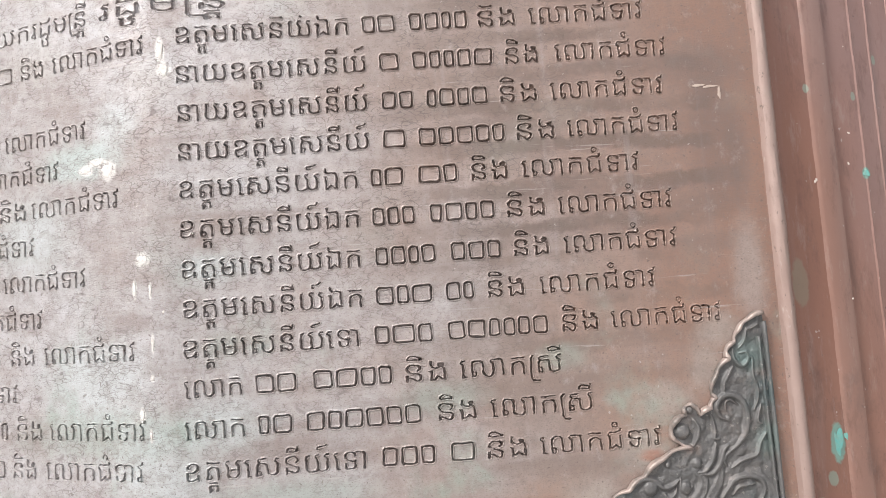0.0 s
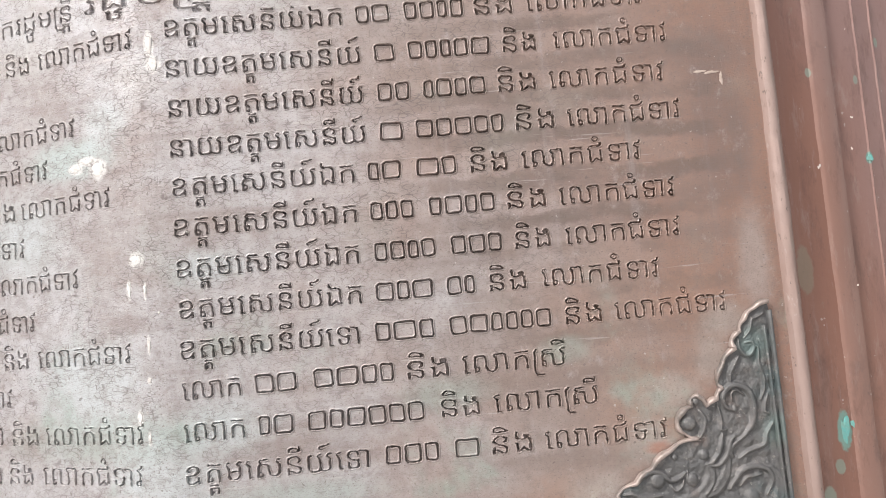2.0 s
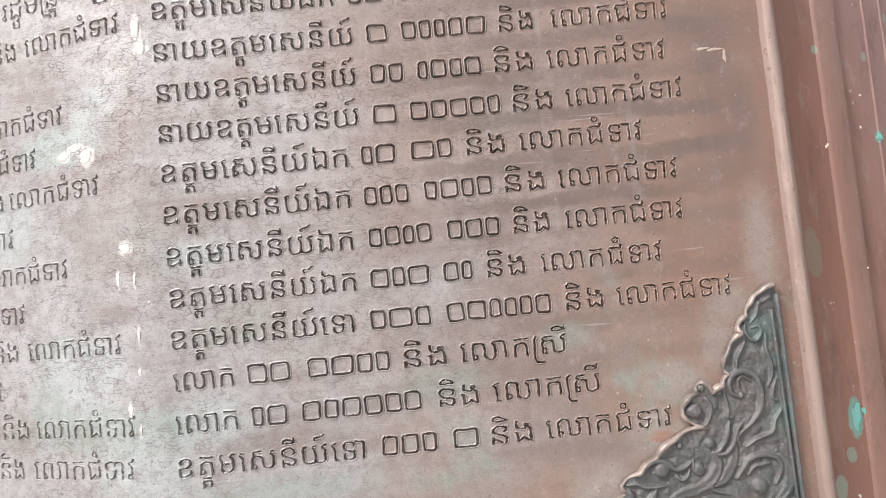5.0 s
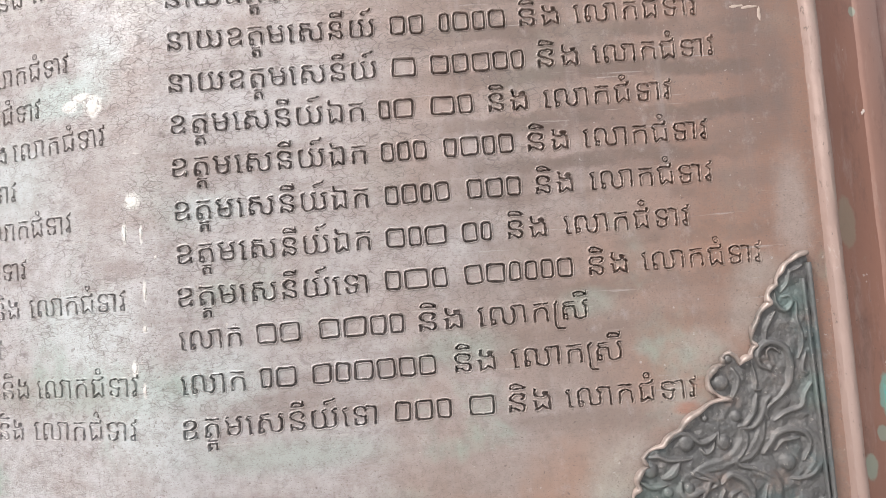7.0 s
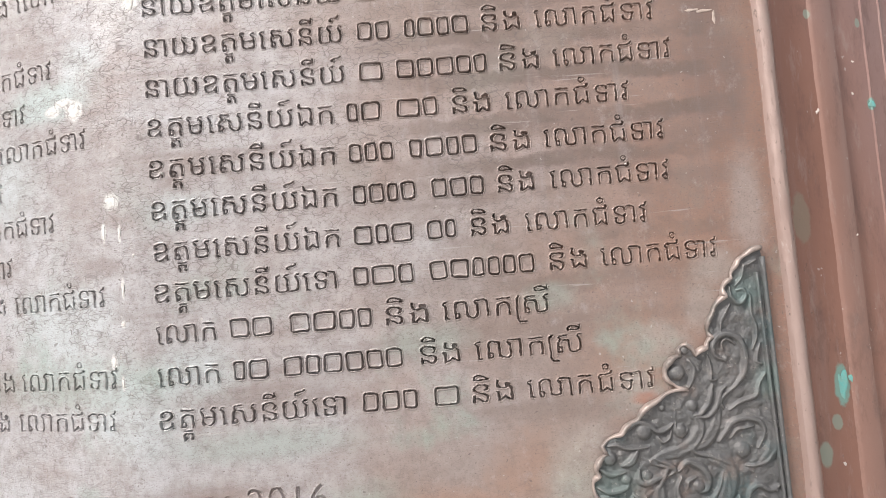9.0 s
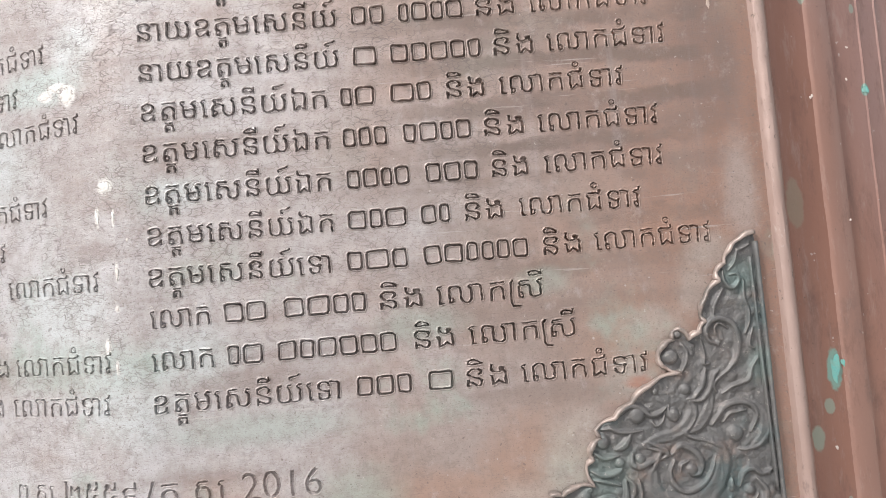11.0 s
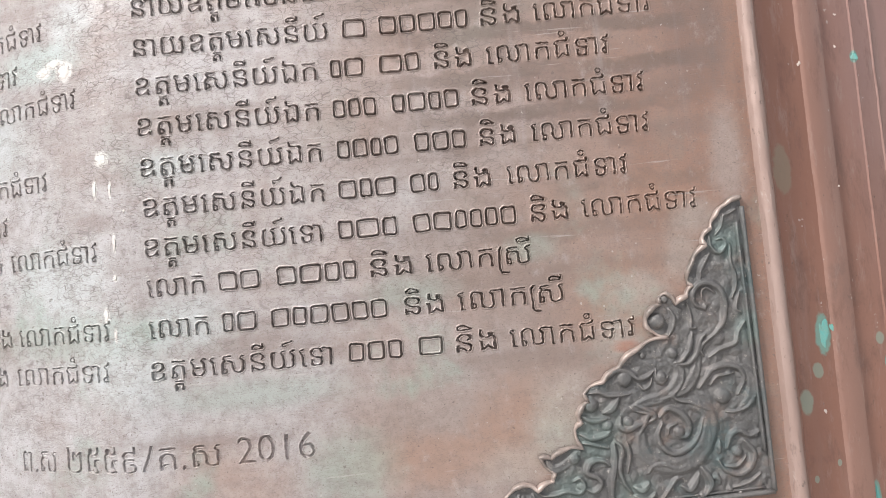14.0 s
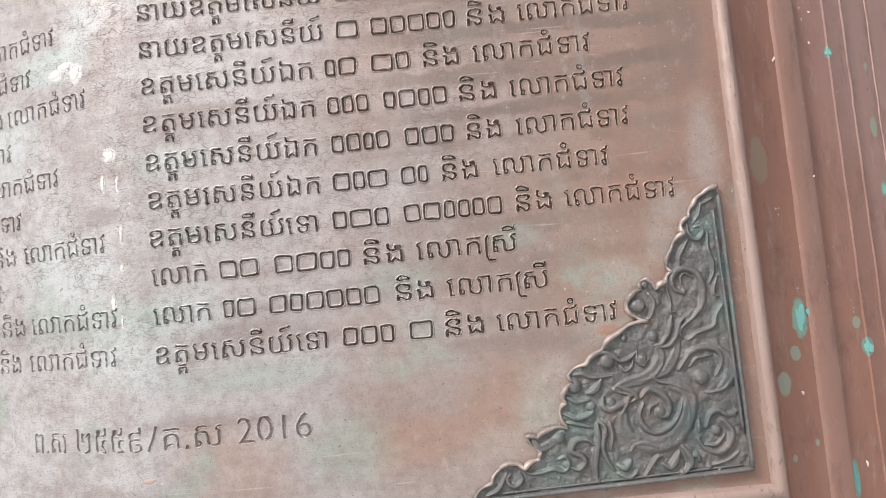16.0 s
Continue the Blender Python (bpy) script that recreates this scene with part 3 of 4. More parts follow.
def column(lines, x_lo, x_hi, z_lo, z_hi, em=EM, worn=1.0):
    """Cuts the lines into the sheet between the bounds, and fills what is left."""
    top = z_hi
    for z, words in lines:
        up, low = min(top, z + 0.96 * em), max(z_lo, z - 0.39 * em)
        fill(x_lo, x_hi, up, top)
        ends = [words[0][0] - 0.006] + [(a[1] + b[0]) / 2 for a, b in zip(words, words[1:])] + [words[-1][1] + 0.006]
        ends[0] = max(ends[0], x_lo)
        fill(x_lo, ends[0], low, up)
        fill(ends[-1], x_hi, low, up)
        line = thing("inscription_line", "", "")
        line.parent, line.location = plaque, (0, 0, 0)
        for (a, b, text), xa, xb in zip(words, ends, ends[1:]):
            if text is None:
                rings = [r + (a, z) for r in bar_rings(b - a, 0.62 * em)]
            else:
                rings = word_rings(text)
                lo, hi = min(r[:, 0].min() for r in rings), max(r[:, 0].max() for r in rings)
                k = (b - a) / (hi - lo)
                rings = [np.stack([(r[:, 0] - lo) * k + a, r[:, 1] * em + z], -1) for r in rings]
            xs, zs, ys = carve([chiselled(r) for r in rings], xa, xb, low, up)
            v, f = grid_mesh(xs, zs, ys * worn)
            mesh_part("engraved_bar" if text is None else "engraved_word", v, f, PAGE, line)
        top = low
    fill(x_lo, x_hi, z_lo, top)


fill(LEFT, EDGE, 0.482, TOP)
lay()
column(TOP_LINES, LEFT, 0.075, 0.4283, 0.482, worn=0.65)
fill(0.075, EDGE, 0.4283, 0.482)
lay()
column(LEFT_LINES, LEFT, FOLD, -0.19, 0.4283, worn=0.75)
lay()
column(RIGHT_LINES, FOLD, EDGE, -0.19, 0.4283)
lay()
column(DATE_LINES, LEFT, EDGE, FOOT, -0.19, 0.046, 0.55)
lay()
# the back of the sheet, out of the reach of the cuts
v, f = grid_mesh(np.linspace(LEFT, EDGE, 100), np.array([FOOT, TOP]), 0.03)
mesh_part("backing", v, f, STONE, plaque)
bpy.data.objects.remove(pen_ob)


# ---- the moulded frame ----
frame_ob = thing("moulded_frame", "stepped red-brown copper frame with verdigris drips", "frame")


def moulding(name, profile, material, label=""):
    """A strip of the frame: offsets from the page's edge and depths, run down the side and along the foot, mitred at the corner."""
    verts, faces = [], []
    heights = np.linspace(0.75, FOOT, 180)

    def dented(o, y, z):
        """Beaten sheet: the edge wanders and the face is a little uneven."""
        k = min(1.0, o / 0.008)
        a, b = noise.noise((o * 45, 2.7, z * 26)), noise.noise((o * 70, 9.1, z * 75))
        return EDGE + o + k * (0.0009 * a + 0.0005 * b), y + k * (0.0006 * noise.noise((o * 50, 5.2, z * 30)) + 0.0003 * b), z

    for o, y in profile:
        verts += [dented(o, y, z) for z in heights[:-1]] + [(EDGE + o, y, FOOT - o)]
        verts += [(x, y + float(bend(x)), FOOT - o) for x in np.linspace(EDGE - 0.02, -0.46, 40)]
    n = len(heights) + 40
    for i in range(len(profile) - 1):
        for j in range(n - 1):
            faces.append((i * n + j, i * n + j + 1, (i + 1) * n + j + 1, (i + 1) * n + j))
    ob = mesh_part(name, verts, faces, material, frame_ob, label)
    ob.data.set_sharp_from_angle(angle=radians(28))
    return ob


PROFILE = (
    ("cove", "brown slope beside the page", "PAGE", ((0.0, 0.0005), (0.005, 0.0004), (0.0090, 0.0012), (0.0105, 0.0008))),
    ("bead", "rounded pale copper bead", "BEAD", ((0.0105, 0.0008), (0.0118, -0.0030), (0.0138, -0.0064), (0.0175, -0.0086), (0.0215, -0.0091), (0.0250, -0.0078), (0.0280, -0.0050))),
    ("bead_flank", "weathered flank of the bead", "FLANK", ((0.0280, -0.0050), (0.0325, 0.0015), (0.0375, 0.0095), (0.0415, 0.0180), (0.0440, 0.0250))),
    ("flat_band", "", "FRAME", ((0.0440, 0.0250), (0.0465, 0.0282), (0.0500, 0.0295), (0.0750, 0.0350), (0.1040, 0.0425))),
    ("fillet", "narrow raised fillet", "FILLET", ((0.1040, 0.0425), (0.1065, 0.0412), (0.1100, 0.0407), (0.1240, 0.0437), (0.1375, 0.0478), (0.1400, 0.0492), (0.1412, 0.0540))),
    ("flat_band", "", "FRAME", ((0.1412, 0.0540), (0.1440, 0.0565), (0.1680, 0.0630), (0.1905, 0.0690), (0.1930, 0.0682), (0.1960, 0.0700), (0.2215, 0.0782))),
    ("lip", "", "FRAME", ((0.2215, 0.0782), (0.2227, 0.0776), (0.2239, 0.0775), (0.2252, 0.0788), (0.2400, 0.0850), (0.2520, 0.0870), (0.2660, 0.0930))),
    ("lip", "", "FRAME", ((0.2660, 0.0930), (0.2672, 0.0922), (0.2684, 0.0923), (0.2698, 0.0938), (0.3000, 0.1030), (0.3300, 0.1120), (0.3600, 0.1220), (0.3612, 0.1212), (0.3630, 0.1225), (0.4200, 0.1420), (0.4500, 0.1650), (0.4500, 0.2500))),
)
COATS = {"PAGE": PAGE, "BEAD": BEAD, "FLANK": FLANK, "FRAME": FRAME, "FILLET": FILLET}
for name, label, coat, profile in PROFILE:
    moulding(name, profile, COATS[coat], label)


def frame_depth(x):
    """How far back the frame's face lies at a place beside the page."""
    steps = [p for _, _, _, profile in PROFILE for p in profile[:-1]]
    return float(np.interp(x - EDGE, [p[0] for p in steps], [p[1] for p in steps]))


# ---- the corner ornament ----
ornament = thing("corner_ornament", "dark cast bronze corner ornament of carved scrolling leaves", "ornament")
OUT = [(0.7082, 0.0070), (0.6886, -0.0005), (0.6748, -0.0136), (0.6688, -0.0275), (0.6577, -0.0365), (0.6585, -0.0475), (0.6402, -0.0694), (0.6339, -0.0861), (0.6379, -0.0944), (0.6301, -0.1065), (0.6163, -0.1144), (0.6065, -0.1006), (0.5973, -0.1054), (0.5985, -0.1134), (0.5826, -0.1212), (0.5780, -0.1364), (0.5870, -0.1458), (0.6032, -0.1531),
       (0.5634, -0.1649), (0.5406, -0.1840), (0.5189, -0.1996), (0.4956, -0.2108), (0.5017, -0.2205), (0.4867, -0.2339), (0.4891, -0.2446), (0.4812, -0.2523), (0.4879, -0.2754), (0.4630, -0.2758), (0.4495, -0.2836), (0.4363, -0.2810), (0.4525, -0.3021), (0.4494, -0.3108), (0.4294, -0.3194), (0.4139, -0.3117), (0.3961, -0.3204), (0.3876, -0.3342), (0.3632, -0.3520)]


def scallop(points, bulge=0.11, steps=6):
    """Swings between the points, each a small lobe outwards."""
    out = []
    for a, b in zip(points, points[1:]):
        a, b = np.array(a), np.array(b)
        side = np.array([-(b - a)[1], (b - a)[0]]) * -bulge
        for t in np.linspace(0, 1, steps, endpoint=False):
            out.append(a + (b - a) * t + side * math.sin(math.pi * t) * (1 if t < 0.7 else 0.7))
    return out + [np.array(points[-1])]


edge_line = scallop(OUT)
BASE = -0.0020
ring = [(float(x), float(z)) for x, z in edge_line] + [(0.3665, -0.3580), (0.7130, -0.3495)]
verts = [(x, BASE, z) for x, z in ring] + [(x + (0.0012 if x > 0.7 else -0.0012), 0.0005, z) for x, z in ring]
n = len(ring)
faces = [tuple(t) for t in geometry.tessellate_polygon([[Vector((x, z, 0)) for x, z in ring]])]
faces += [(i, (i + 1) % n, n + (i + 1) % n, n + i) for i in range(n)]
mesh_part("base_plate", verts, faces, BRONZE, ornament, smooth=False)


def ridge(name, path, radii, height=1.0, sink=0.0, label="", material=None, flute=0.0):
    """A rounded, tapering ridge laid along a path of (x, z), hollowed along its back by flute."""
    p = np.array(path, float)
    d = np.gradient(p, axis=0)
    d /= np.linalg.norm(d, axis=1)[:, None] + 1e-9
    side = np.stack([-d[:, 1], d[:, 0]], -1)
    ang = np.linspace(0, math.pi, 13 if flute else 9)
    verts, faces, m = [], [], len(ang)
    for (x, z), (sx, sz), r in zip(p, side, radii):
        for a in ang:
            k = r * math.cos(a)
            up = math.sin(a) ** 0.7 - flute * math.sin(a) ** 5
            verts.append((x + sx * k, BASE + sink + 0.0006 - height * r * up, z + sz * k))
    for i in range(len(p) - 1):
        for j in range(m - 1):
            faces.append((i * m + j, (i + 1) * m + j, (i + 1) * m + j + 1, i * m + j + 1))
    faces += [tuple(range(m)), tuple(range((len(p) - 1) * m + m - 1, (len(p) - 1) * m - 1, -1))]
    return mesh_part(name, verts, faces, material or BRONZE, ornament, label)


def spline(pts, steps=8):
    """A smooth curve through the places."""
    pts = [np.array(p, float) for p in pts]
    pts = [2 * pts[0] - pts[1]] + pts + [2 * pts[-1] - pts[-2]]
    out = [pts[1]]
    for p0, p1, p2, p3 in zip(pts, pts[1:], pts[2:], pts[3:]):
        for s in np.linspace(0, 1, steps + 1)[1:]:
            out.append(0.5 * (2 * p1 + (p2 - p0) * s + (2 * p0 - 5 * p1 + 4 * p2 - p3) * s * s + (3 * p1 - p0 - 3 * p2 + p3) * s ** 3))
    return out


carved = []


def band(width, *pts):
    """Notes the crest of a carved scroll: a band that swells in the middle and tapers at its ends."""
    path = spline(pts, 14)
    t = np.linspace(0, 1, len(path))
    radii = 1.38 * width * (0.16 + 0.88 * np.sin(np.pi * (0.06 + 0.90 * t)) ** 0.75)
    carved.append(("scroll", np.array(path), radii, 0.55 if width > 0.0034 else 0.25))


def body(width, *pts):
    """Notes the broad hollowed back of a leaf, lower than the crests round it."""
    path = spline(pts, 14)
    t = np.linspace(0, 1, len(path))
    carved.append(("scroll_body", np.array(path), 1.38 * width * (0.45 + 0.58 * np.sin(np.pi * (0.08 + 0.84 * t))), 0.42))


def knob(x, z, r):
    """Notes the rounded eye of a scroll."""
    carved.append(("scroll_eye", np.array([(x, z)]), np.array([1.05 * r]), 0.0))


def within(ring, X, Z):
    """Which places lie inside a ring."""
    inn = np.zeros(X.shape, bool)
    for (xa, za), (xb, zb) in zip(ring, ring[1:] + ring[:1]):
        if za != zb:
            inn ^= ((Z < za) != (Z < zb)) & (X < xa + (Z - za) * (xb - xa) / (zb - za))
    return inn


def carve_relief():
    """Cuts all that was noted out of one slab; each scroll keeps the flank that falls to its foot."""
    step = 0.00075
    xs, zs = np.arange(0.366, 0.716, step), np.arange(-0.3565, 0.014, step)
    X, Z = np.meshgrid(xs, zs)
    inn = within(ring, X, Z)
    best, owner = np.full(X.shape, -1.0), np.zeros(X.shape, int)
    for k, (kind, path, radii, flute) in enumerate(carved):
        lo, hi = path.min(0) - 0.03, path.max(0) + 0.03
        i0, i1 = np.searchsorted(zs, (lo[1], hi[1]))
        j0, j1 = np.searchsorted(xs, (lo[0], hi[0]))
        x, z = X[i0:i1, j0:j1], Z[i0:i1, j0:j1]
        d = np.sqrt((x[..., None] - path[:, 0]) ** 2 + (z[..., None] - path[:, 1]) ** 2)
        near = np.argmin(d - radii, -1)
        r = radii[near]
        u = np.take_along_axis(d, near[..., None], -1)[..., 0] / r
        top = 0.0030 + 0.32 * r if kind == "scroll_body" else 0.0040 + 1.15 * r
        crest = 1 - 0.30 * u ** 2 - flute * np.clip(1 - (u / 0.72) ** 2, 0, 1) ** 1.5 * 0.55
        flank = 0.70 * np.exp(-(u - 1) * 1.7)
        v = top * np.where(u < 1, crest, flank)
        if kind == "scroll_eye":
            v = (0.0036 + 0.42 * r) * np.where(u < 1, 0.45 + 0.55 * np.sqrt(np.clip(1 - u * u, 0, 1)), 0.45 * np.exp(-(u - 1) * 4))
        view = best[i0:i1, j0:j1]
        more = v > view
        view[more] = v[more]
        owner[i0:i1, j0:j1][more] = k
    rough = np.array([[noise.noise((x * 90, 0.3, z * 90)) + 0.5 * noise.noise((x * 260, 1.3, z * 260)) for x in xs[::2]] for z in zs[::2]])
    rough = np.repeat(np.repeat(rough, 2, 0), 2, 1)[: X.shape[0], : X.shape[1]]
    h = blur(np.maximum(best, 0.0014 + 0.0016 * blur(rough, 3)), 1) + 0.0007 * blur(rough, 2)
    solid = inn[:-1, :-1] & inn[1:, :-1] & inn[:-1, 1:] & inn[1:, 1:]
    nx = len(xs)
    for k, (kind, *_) in enumerate(carved):
        i, j = np.nonzero(solid & (owner[:-1, :-1] == k))
        if not len(i):
            continue
        quads = np.stack([i * nx + j, i * nx + j + 1, (i + 1) * nx + j + 1, (i + 1) * nx + j], -1)
        used, inv = np.unique(quads, return_inverse=True)
        verts = np.stack([X.ravel()[used], BASE - h.ravel()[used], Z.ravel()[used]], -1)
        mesh_part(kind, verts, inv.reshape(-1, 4), BRONZE, ornament)


# rims: the scalloped edge, doubled, and the straight borders
ridge("rim", edge_line, [0.0026 + 0.0006 * math.sin(i * 0.7) + 0.0005 * math.sin(i * 0.23 + 1) for i in range(len(edge_line))], 2.7, material=WORN, label="worn pale scalloped rim", flute=0.1)
ridge("border", [(0.7085 + 0.002 * k / 29, -0.004 - 0.341 * k / 29) for k in range(30)], [0.0032] * 30, 2.2, label="straight raised border")
ridge("border", [(0.6995 + 0.004 * k / 23, -0.022 - 0.276 * k / 23) for k in range(24)], [0.0022] * 24, 3.0, label="straight raised border")
ridge("border", [(0.386 + 0.324 * k / 29, -0.3540 + 0.0082 * k / 29) for k in range(30)], [0.0034] * 30, 2.2, label="straight raised border")
ridge("border", [(0.400 + 0.300 * k / 29, -0.3475 + 0.0074 * k / 29) for k in range(30)], [0.0017] * 30, 2.6, label="straight raised border")
band(0.0011, (0.7009, -0.0070), (0.6903, -0.0117), (0.6844, -0.0140), (0.6807, -0.0266), (0.6724, -0.0365))
band(0.0014, (0.6654, -0.0358), (0.6655, -0.0466), (0.6708, -0.0557), (0.6778, -0.0564), (0.6838, -0.0484), (0.6811, -0.0410), (0.6739, -0.0417))
band(0.0012, (0.6842, -0.0448), (0.6885, -0.0503), (0.6875, -0.0702), (0.6914, -0.0848), (0.6911, -0.0990), (0.6852, -0.1127))
band(0.0014, (0.6635, -0.0571), (0.6566, -0.0671), (0.6505, -0.0772), (0.6488, -0.0913))
band(0.0021, (0.6514, -0.1235), (0.6401, -0.1168), (0.6380, -0.1045), (0.6449, -0.0945), (0.6572, -0.0922), (0.6704, -0.1006), (0.6753, -0.1188), (0.6714, -0.1396), (0.6606, -0.1527), (0.6468, -0.1619))
band(0.0010, (0.6493, -0.1113), (0.6490, -0.1020), (0.6551, -0.0983), (0.6649, -0.1050))
band(0.0011, (0.6298, -0.1143), (0.6321, -0.1252), (0.6329, -0.1359), (0.6319, -0.1443), (0.6389, -0.1449))
band(0.0014, (0.6327, -0.1500), (0.6282, -0.1637), (0.6224, -0.1772))
band(0.0011, (0.6945, -0.1065), (0.6904, -0.1167), (0.6884, -0.1271), (0.6950, -0.1313))
band(0.0014, (0.6972, -0.1421), (0.6889, -0.1519), (0.6838, -0.1655), (0.6762, -0.1697), (0.6616, -0.1739), (0.6501, -0.1813))
band(0.0012, (0.6433, -0.1792), (0.6407, -0.1719), (0.6451, -0.1639), (0.6564, -0.1579))
band(0.0014, (0.6079, -0.1193), (0.6123, -0.1303), (0.6086, -0.1441), (0.6027, -0.1527))
band(0.0014, (0.6075, -0.1842), (0.6162, -0.1822), (0.6267, -0.1706), (0.6332, -0.1571))
band(0.0017, (0.6107, -0.1866), (0.6249, -0.1858), (0.6354, -0.1749), (0.6415, -0.1593), (0.6478, -0.1536))
body(0.0043, (0.6111, -0.1889), (0.6134, -0.1990), (0.6046, -0.2143), (0.5894, -0.2233), (0.5677, -0.2282), (0.5530, -0.2338))
band(0.0011, (0.6176, -0.1943), (0.6121, -0.2112), (0.5965, -0.2237), (0.5743, -0.2272))
body(0.0037, (0.6370, -0.1787), (0.6310, -0.1993), (0.6185, -0.2156), (0.6073, -0.2215))
band(0.0017, (0.5544, -0.2295), (0.5730, -0.2389), (0.5794, -0.2444))
band(0.0014, (0.5469, -0.1895), (0.5536, -0.1930), (0.5634, -0.1996), (0.5743, -0.1971), (0.5820, -0.1908))
band(0.0011, (0.5626, -0.2065), (0.5676, -0.2119), (0.5752, -0.2077), (0.5789, -0.1996))
band(0.0011, (0.5844, -0.1889), (0.5836, -0.2015), (0.5907, -0.2071), (0.5987, -0.1994))
band(0.0017, (0.5174, -0.2007), (0.5290, -0.1920), (0.5380, -0.1866), (0.5505, -0.1892), (0.5605, -0.1937))
band(0.0014, (0.5021, -0.2112), (0.5128, -0.2108), (0.5228, -0.2153), (0.5368, -0.2166), (0.5510, -0.2159))
band(0.0022, (0.5365, -0.2194), (0.5281, -0.2311), (0.5171, -0.2357))
band(0.0017, (0.4889, -0.2358), (0.5021, -0.2440), (0.5198, -0.2429))
band(0.0017, (0.4864, -0.2585), (0.4998, -0.2647), (0.5177, -0.2615), (0.5234, -0.2551))
band(0.0014, (0.4888, -0.2692), (0.5025, -0.2719), (0.5195, -0.2776))
band(0.0022, (0.5360, -0.2424), (0.5349, -0.2527), (0.5428, -0.2576), (0.5559, -0.2533), (0.5682, -0.2503))
band(0.0014, (0.5556, -0.2373), (0.5726, -0.2424), (0.5778, -0.2463), (0.5642, -0.2541))
body(0.0062, (0.5585, -0.2658), (0.5593, -0.2832), (0.5703, -0.2981), (0.5939, -0.3059), (0.6192, -0.2993), (0.6355, -0.2800), (0.6431, -0.2578), (0.6380, -0.2420), (0.6233, -0.2350))
band(0.0018, (0.5853, -0.2540), (0.5789, -0.2673), (0.5821, -0.2815), (0.5950, -0.2910), (0.6131, -0.2865), (0.6274, -0.2719), (0.6347, -0.2518))
band(0.0022, (0.5826, -0.2468), (0.5942, -0.2375), (0.6089, -0.2445), (0.6165, -0.2570), (0.6135, -0.2706), (0.6041, -0.2732))
band(0.0011, (0.5907, -0.2684), (0.5931, -0.2596), (0.6027, -0.2557))
band(0.0014, (0.6011, -0.2207), (0.6059, -0.2281), (0.6229, -0.2332), (0.6394, -0.2418), (0.6490, -0.2497))
band(0.0011, (0.6408, -0.2593), (0.6402, -0.2766), (0.6353, -0.2879))
band(0.0017, (0.5734, -0.2355), (0.5645, -0.2520), (0.5573, -0.2653))
band(0.0018, (0.6339, -0.2168), (0.6414, -0.2071), (0.6520, -0.1955), (0.6699, -0.1923), (0.6847, -0.1986), (0.6880, -0.2116), (0.6796, -0.2282))
body(0.0043, (0.6879, -0.1963), (0.6978, -0.2127), (0.6946, -0.2334), (0.6818, -0.2462))
band(0.0011, (0.6476, -0.2147), (0.6558, -0.2050), (0.6650, -0.2037), (0.6772, -0.2021))
band(0.0012, (0.6981, -0.2321), (0.6875, -0.2443), (0.6731, -0.2478), (0.6633, -0.2476))
band(0.0019, (0.6474, -0.3036), (0.6550, -0.3160), (0.6717, -0.3218), (0.6853, -0.3134), (0.6906, -0.2987), (0.6843, -0.2877), (0.6800, -0.2825))
band(0.0012, (0.6556, -0.3113), (0.6695, -0.3119), (0.6812, -0.3013))
band(0.0017, (0.6595, -0.2902), (0.6655, -0.2756), (0.6758, -0.2710), (0.6876, -0.2777), (0.7007, -0.2734))
band(0.0017, (0.6508, -0.2811), (0.6491, -0.2955))
band(0.0012, (0.6960, -0.3234), (0.6809, -0.3323), (0.6608, -0.3372))
band(0.0017, (0.5634, -0.3108), (0.5691, -0.3031), (0.5832, -0.3024), (0.5965, -0.3084), (0.6130, -0.3052))
band(0.0022, (0.5455, -0.3264), (0.5542, -0.3300), (0.5626, -0.3232))
band(0.0014, (0.5444, -0.3366), (0.5576, -0.3427), (0.5688, -0.3361))
band(0.0014, (0.5771, -0.3431), (0.5870, -0.3303), (0.5951, -0.3207), (0.6021, -0.3200))
band(0.0022, (0.6010, -0.3295), (0.6095, -0.3345), (0.6175, -0.3263), (0.6228, -0.3165))
band(0.0022, (0.6273, -0.3430), (0.6357, -0.3314), (0.6335, -0.3209), (0.6264, -0.3099))
band(0.0017, (0.6365, -0.3246), (0.6437, -0.3226), (0.6462, -0.3311))
band(0.0017, (0.5274, -0.2694), (0.5346, -0.2804), (0.5295, -0.3007), (0.5324, -0.3183), (0.5413, -0.3329))
band(0.0014, (0.5411, -0.2727), (0.5428, -0.2882), (0.5384, -0.3085))
band(0.0022, (0.5256, -0.2727), (0.5247, -0.2934), (0.5182, -0.3204), (0.5180, -0.3410))
band(0.0019, (0.5205, -0.2999), (0.5108, -0.2920), (0.4968, -0.2921), (0.4906, -0.3040), (0.5018, -0.3105), (0.5057, -0.3192), (0.4964, -0.3273), (0.4864, -0.3229))
band(0.0014, (0.4735, -0.3127), (0.4808, -0.3099), (0.4855, -0.3187), (0.4790, -0.3270), (0.4653, -0.3237), (0.4510, -0.3265), (0.4370, -0.3265), (0.4272, -0.3201))
body(0.0031, (0.4443, -0.2862), (0.4510, -0.2965), (0.4617, -0.2948), (0.4733, -0.2855), (0.4831, -0.2795))
band(0.0014, (0.4233, -0.3238), (0.4259, -0.3324), (0.4181, -0.3399), (0.4099, -0.3377), (0.4073, -0.3292), (0.4126, -0.3256))
band(0.0014, (0.4072, -0.3237), (0.3995, -0.3368), (0.3917, -0.3443), (0.3801, -0.3487))
knob(0.6517, -0.1207, 0.0027)
knob(0.5922, -0.1326, 0.0082)
knob(0.6036, -0.1075, 0.0041)
knob(0.6067, -0.1728, 0.0054)
knob(0.5894, -0.2000, 0.0061)
knob(0.5700, -0.1721, 0.0034)
knob(0.5459, -0.1979, 0.0082)
knob(0.5027, -0.2252, 0.0075)
knob(0.5203, -0.2513, 0.0054)
knob(0.5451, -0.2495, 0.0054)
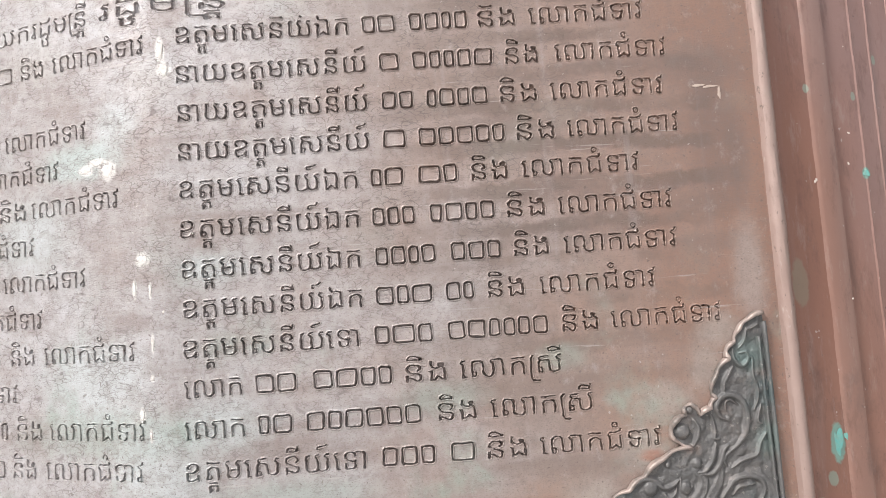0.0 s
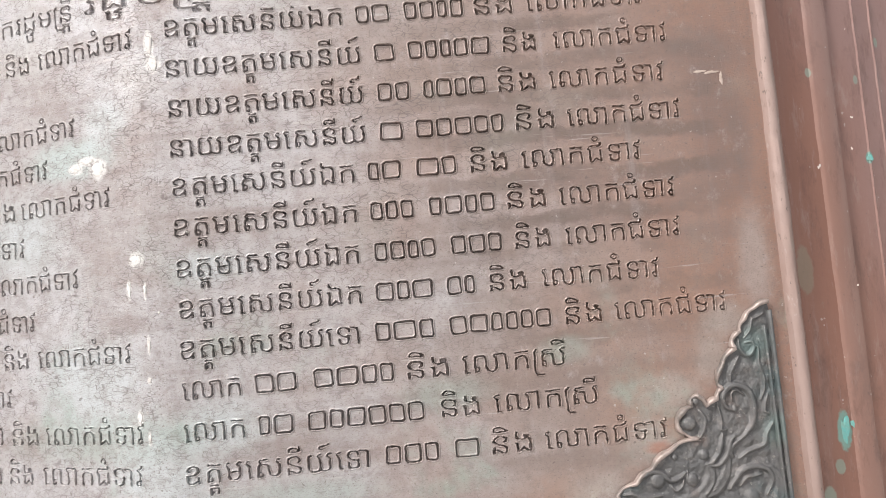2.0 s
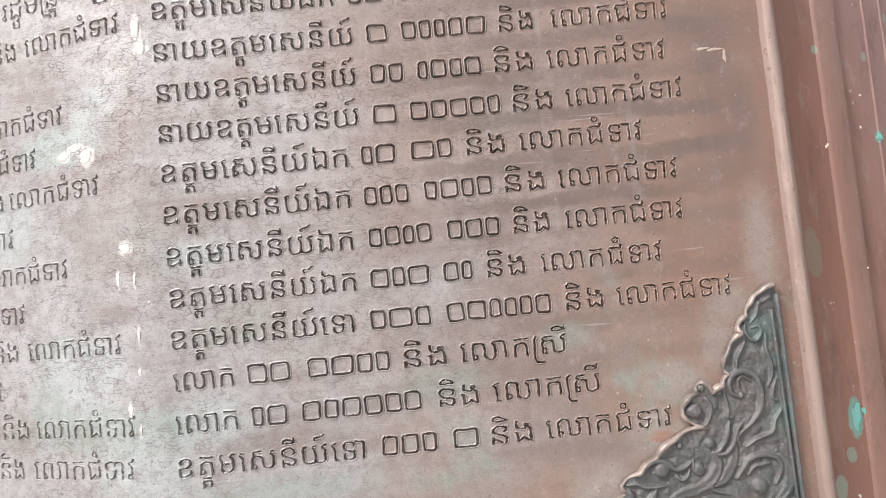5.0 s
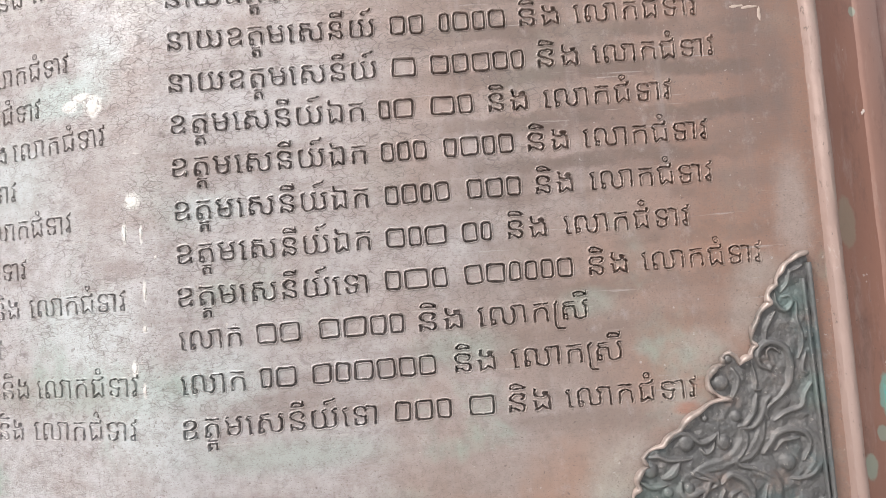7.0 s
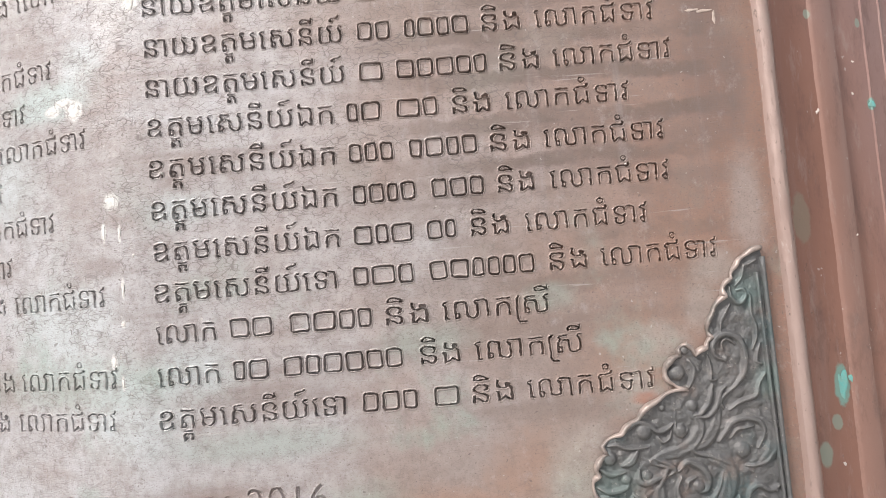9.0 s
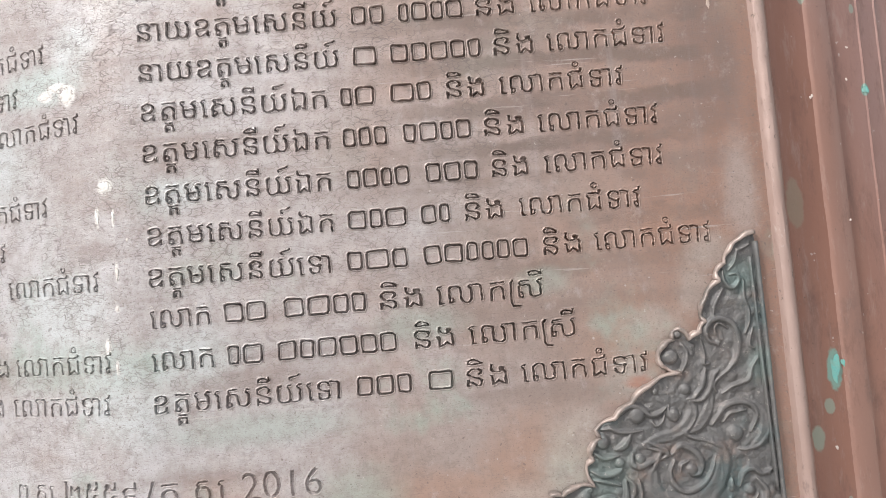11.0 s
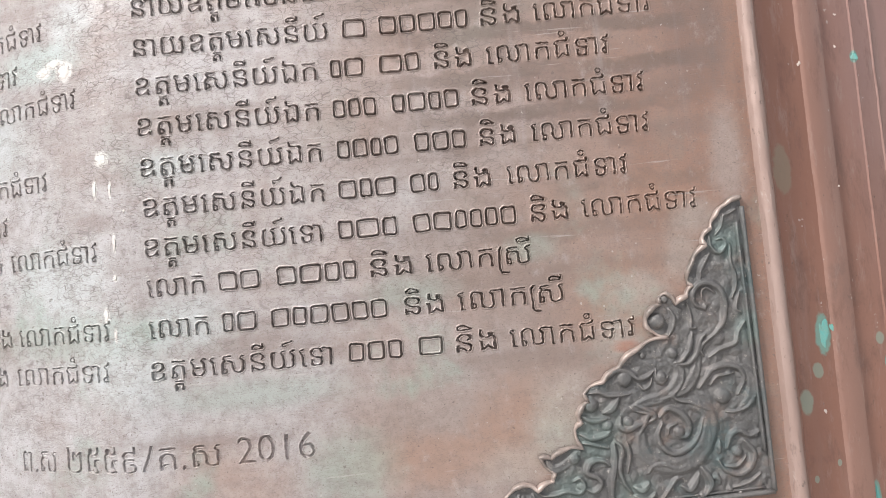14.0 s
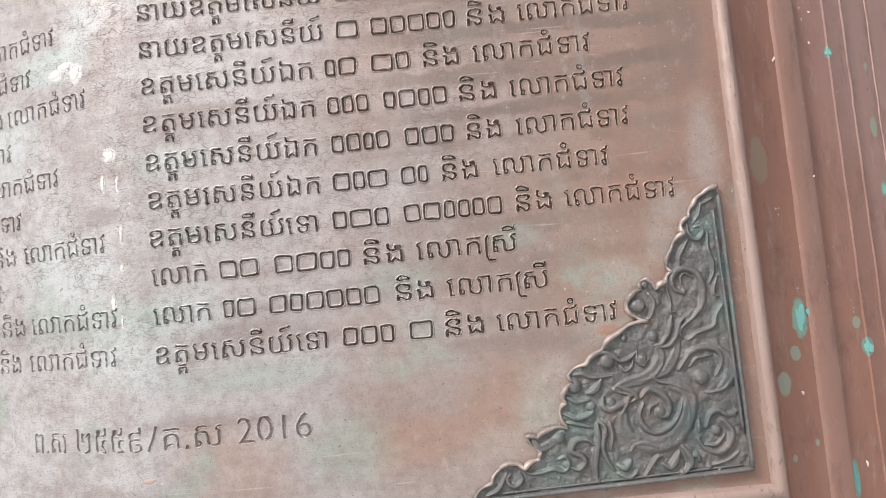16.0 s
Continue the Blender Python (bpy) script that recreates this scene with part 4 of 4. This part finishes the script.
knob(0.6049, -0.2663, 0.0061)
knob(0.6607, -0.2285, 0.0082)
knob(0.6715, -0.2955, 0.0054)
knob(0.6579, -0.3383, 0.0034)
knob(0.6698, -0.3436, 0.0027)
knob(0.4819, -0.3197, 0.0041)
knob(0.4763, -0.2867, 0.0061)
knob(0.6239, -0.3427, 0.0034)
knob(0.5192, -0.3432, 0.0034)
knob(0.6010, -0.2221, 0.0041)
knob(0.6947, -0.2770, 0.0034)


carve_relief()


# ---- crusts, drips and chips ----
def blob(name, parent, x, y, z, rx, rz, material, seed, thick=0.0007, on_page=False, label=""):
    """A thin flake with a ragged outline, domed in the middle."""
    rnd = random.Random(seed)
    ph = [rnd.uniform(0, 6.28) for _ in range(5)]
    verts, faces, n = [], [], 36
    for k, up in ((1.0, 0.0), (0.86, 0.8), (0.45, 1.0)):
        for i in range(n):
            a = 2 * math.pi * i / n
            r = 1 + 0.16 * math.sin(2 * a + ph[0]) + 0.13 * math.sin(3 * a + ph[1]) + 0.10 * math.sin(5 * a + ph[2]) + 0.06 * math.sin(9 * a + ph[3])
            px, pz = x + rx * k * r * math.cos(a), z + rz * k * r * math.sin(a)
            py = float(bend(px)) if on_page else y
            verts.append((px, py - 0.0002 - thick * up, pz))
    for k in range(2):
        for i in range(n):
            j = (i + 1) % n
            faces.append((k * n + i, k * n + j, (k + 1) * n + j, (k + 1) * n + i))
    faces.append(tuple(range(2 * n, 3 * n)))
    return mesh_part(name, verts, faces, material, parent, label)


def drip(x, z, rx, rz, material):
    blob("bird_lime_spot" if material is PINK else "verdigris_spot", frame_ob, x, frame_depth(x) - 0.0006, z, rx, rz, material, round(x * 7919 + z * 1e4), 0.0003)


def chip(x, z, rx, rz):
    for k in range(3):
        blob("paint_fleck", plaque, x + rx * 0.5 * (k - 1), 0, z + rz * (0.35, -0.3, 0.2)[k], rx * (0.7, 0.8, 0.5)[k], rz * (0.5, 0.6, 0.7)[k], WHITE, round(x * 7919 + z * 1e4) + k, 0.0003 + 0.0001 * k, True, "white paint remains")


drip(0.9137, 0.1861, 0.0039, 0.0051, VERDIGRIS)
drip(0.8131, -0.1710, 0.0068, 0.0168, VERDIGRIS)
drip(0.8267, -0.1650, 0.0029, 0.0047, VERDIGRIS)
drip(0.9149, -0.2220, 0.0058, 0.0084, VERDIGRIS)
drip(0.8686, -0.3923, 0.0039, 0.0159, VERDIGRIS)
drip(0.9785, -0.0095, 0.0039, 0.0066, VERDIGRIS)
drip(0.8911, 0.2433, 0.0019, 0.0014, PINK)
drip(0.8849, 0.2000, 0.0015, 0.0019, PINK)
drip(0.8988, 0.3682, 0.0010, 0.0009, PINK)
drip(0.8249, 0.1772, 0.0019, 0.0021, PINK)
drip(0.8224, 0.1748, 0.0015, 0.0019, PINK)
drip(0.8038, -0.2680, 0.0019, 0.0025, PINK)
drip(0.8608, 0.0139, 0.0012, 0.0015, PINK)
drip(0.8896, -0.3737, 0.0016, 0.0037, PINK)
chip(-0.032, 0.392, 0.00375, 0.012)
chip(-0.028, 0.366, 0.00525, 0.0075)
chip(-0.146, 0.25, 0.00675, 0.0045)
chip(-0.112, 0.245, 0.0075, 0.00975)
chip(-0.127, 0.258, 0.009, 0.00375)
chip(-0.065, 0.126, 0.005625, 0.00675)
chip(-0.077, 0.09, 0.0018, 0.009)
chip(-0.056, 0.088, 0.00135, 0.0075)
chip(-0.055, 0.021, 0.00165, 0.00825)
chip(-0.057, -0.021, 0.0021, 0.003)
chip(-0.072, -0.065, 0.00255, 0.006)
chip(-0.061, -0.09, 0.0015, 0.00525)
chip(-0.04, 0.06, 0.001125, 0.0015)
chip(0, 0.155, 0.00075, 0.0015)
for i, (x, z, rx, rz) in enumerate([(0.657, 0.305, 0.008, 0.0018), (0.672, 0.303, 0.009, 0.0020), (0.684, 0.294, 0.0024, 0.007), (-0.04, -0.293, 0.008, 0.003)]):
    blob("scrape", plaque, x, 0, z, rx, rz, SCRAPE, 200 + i, 0.0004, True, "pale scrape in the patina")


# ---- what closes the place ----
def box(bm, x0, x1, y0, y1, z0, z1):
    m = Matrix.LocRotScale(((x0 + x1) / 2, (y0 + y1) / 2, (z0 + z1) / 2), None, (x1 - x0, y1 - y0, z1 - z0))
    bmesh.ops.create_cube(bm, size=1, matrix=m)


def structure(name, bm, material, label, category):
    ob = part(name, bm, material, None)
    return tagged(ob, label, category, kind="structure")


bm = bmesh.new()
box(bm, -0.40, 1.15, 0.17, 0.55, 0.0, RISE + 0.72)
structure("wall_core", bm, STONE, "plain grey cement core behind the plaque", "wall")
bm = bmesh.new()
box(bm, -60, 60, -60, 60, -0.3, 0.0)
structure("ground", bm, PAVING, "pale plain paving", "ground")
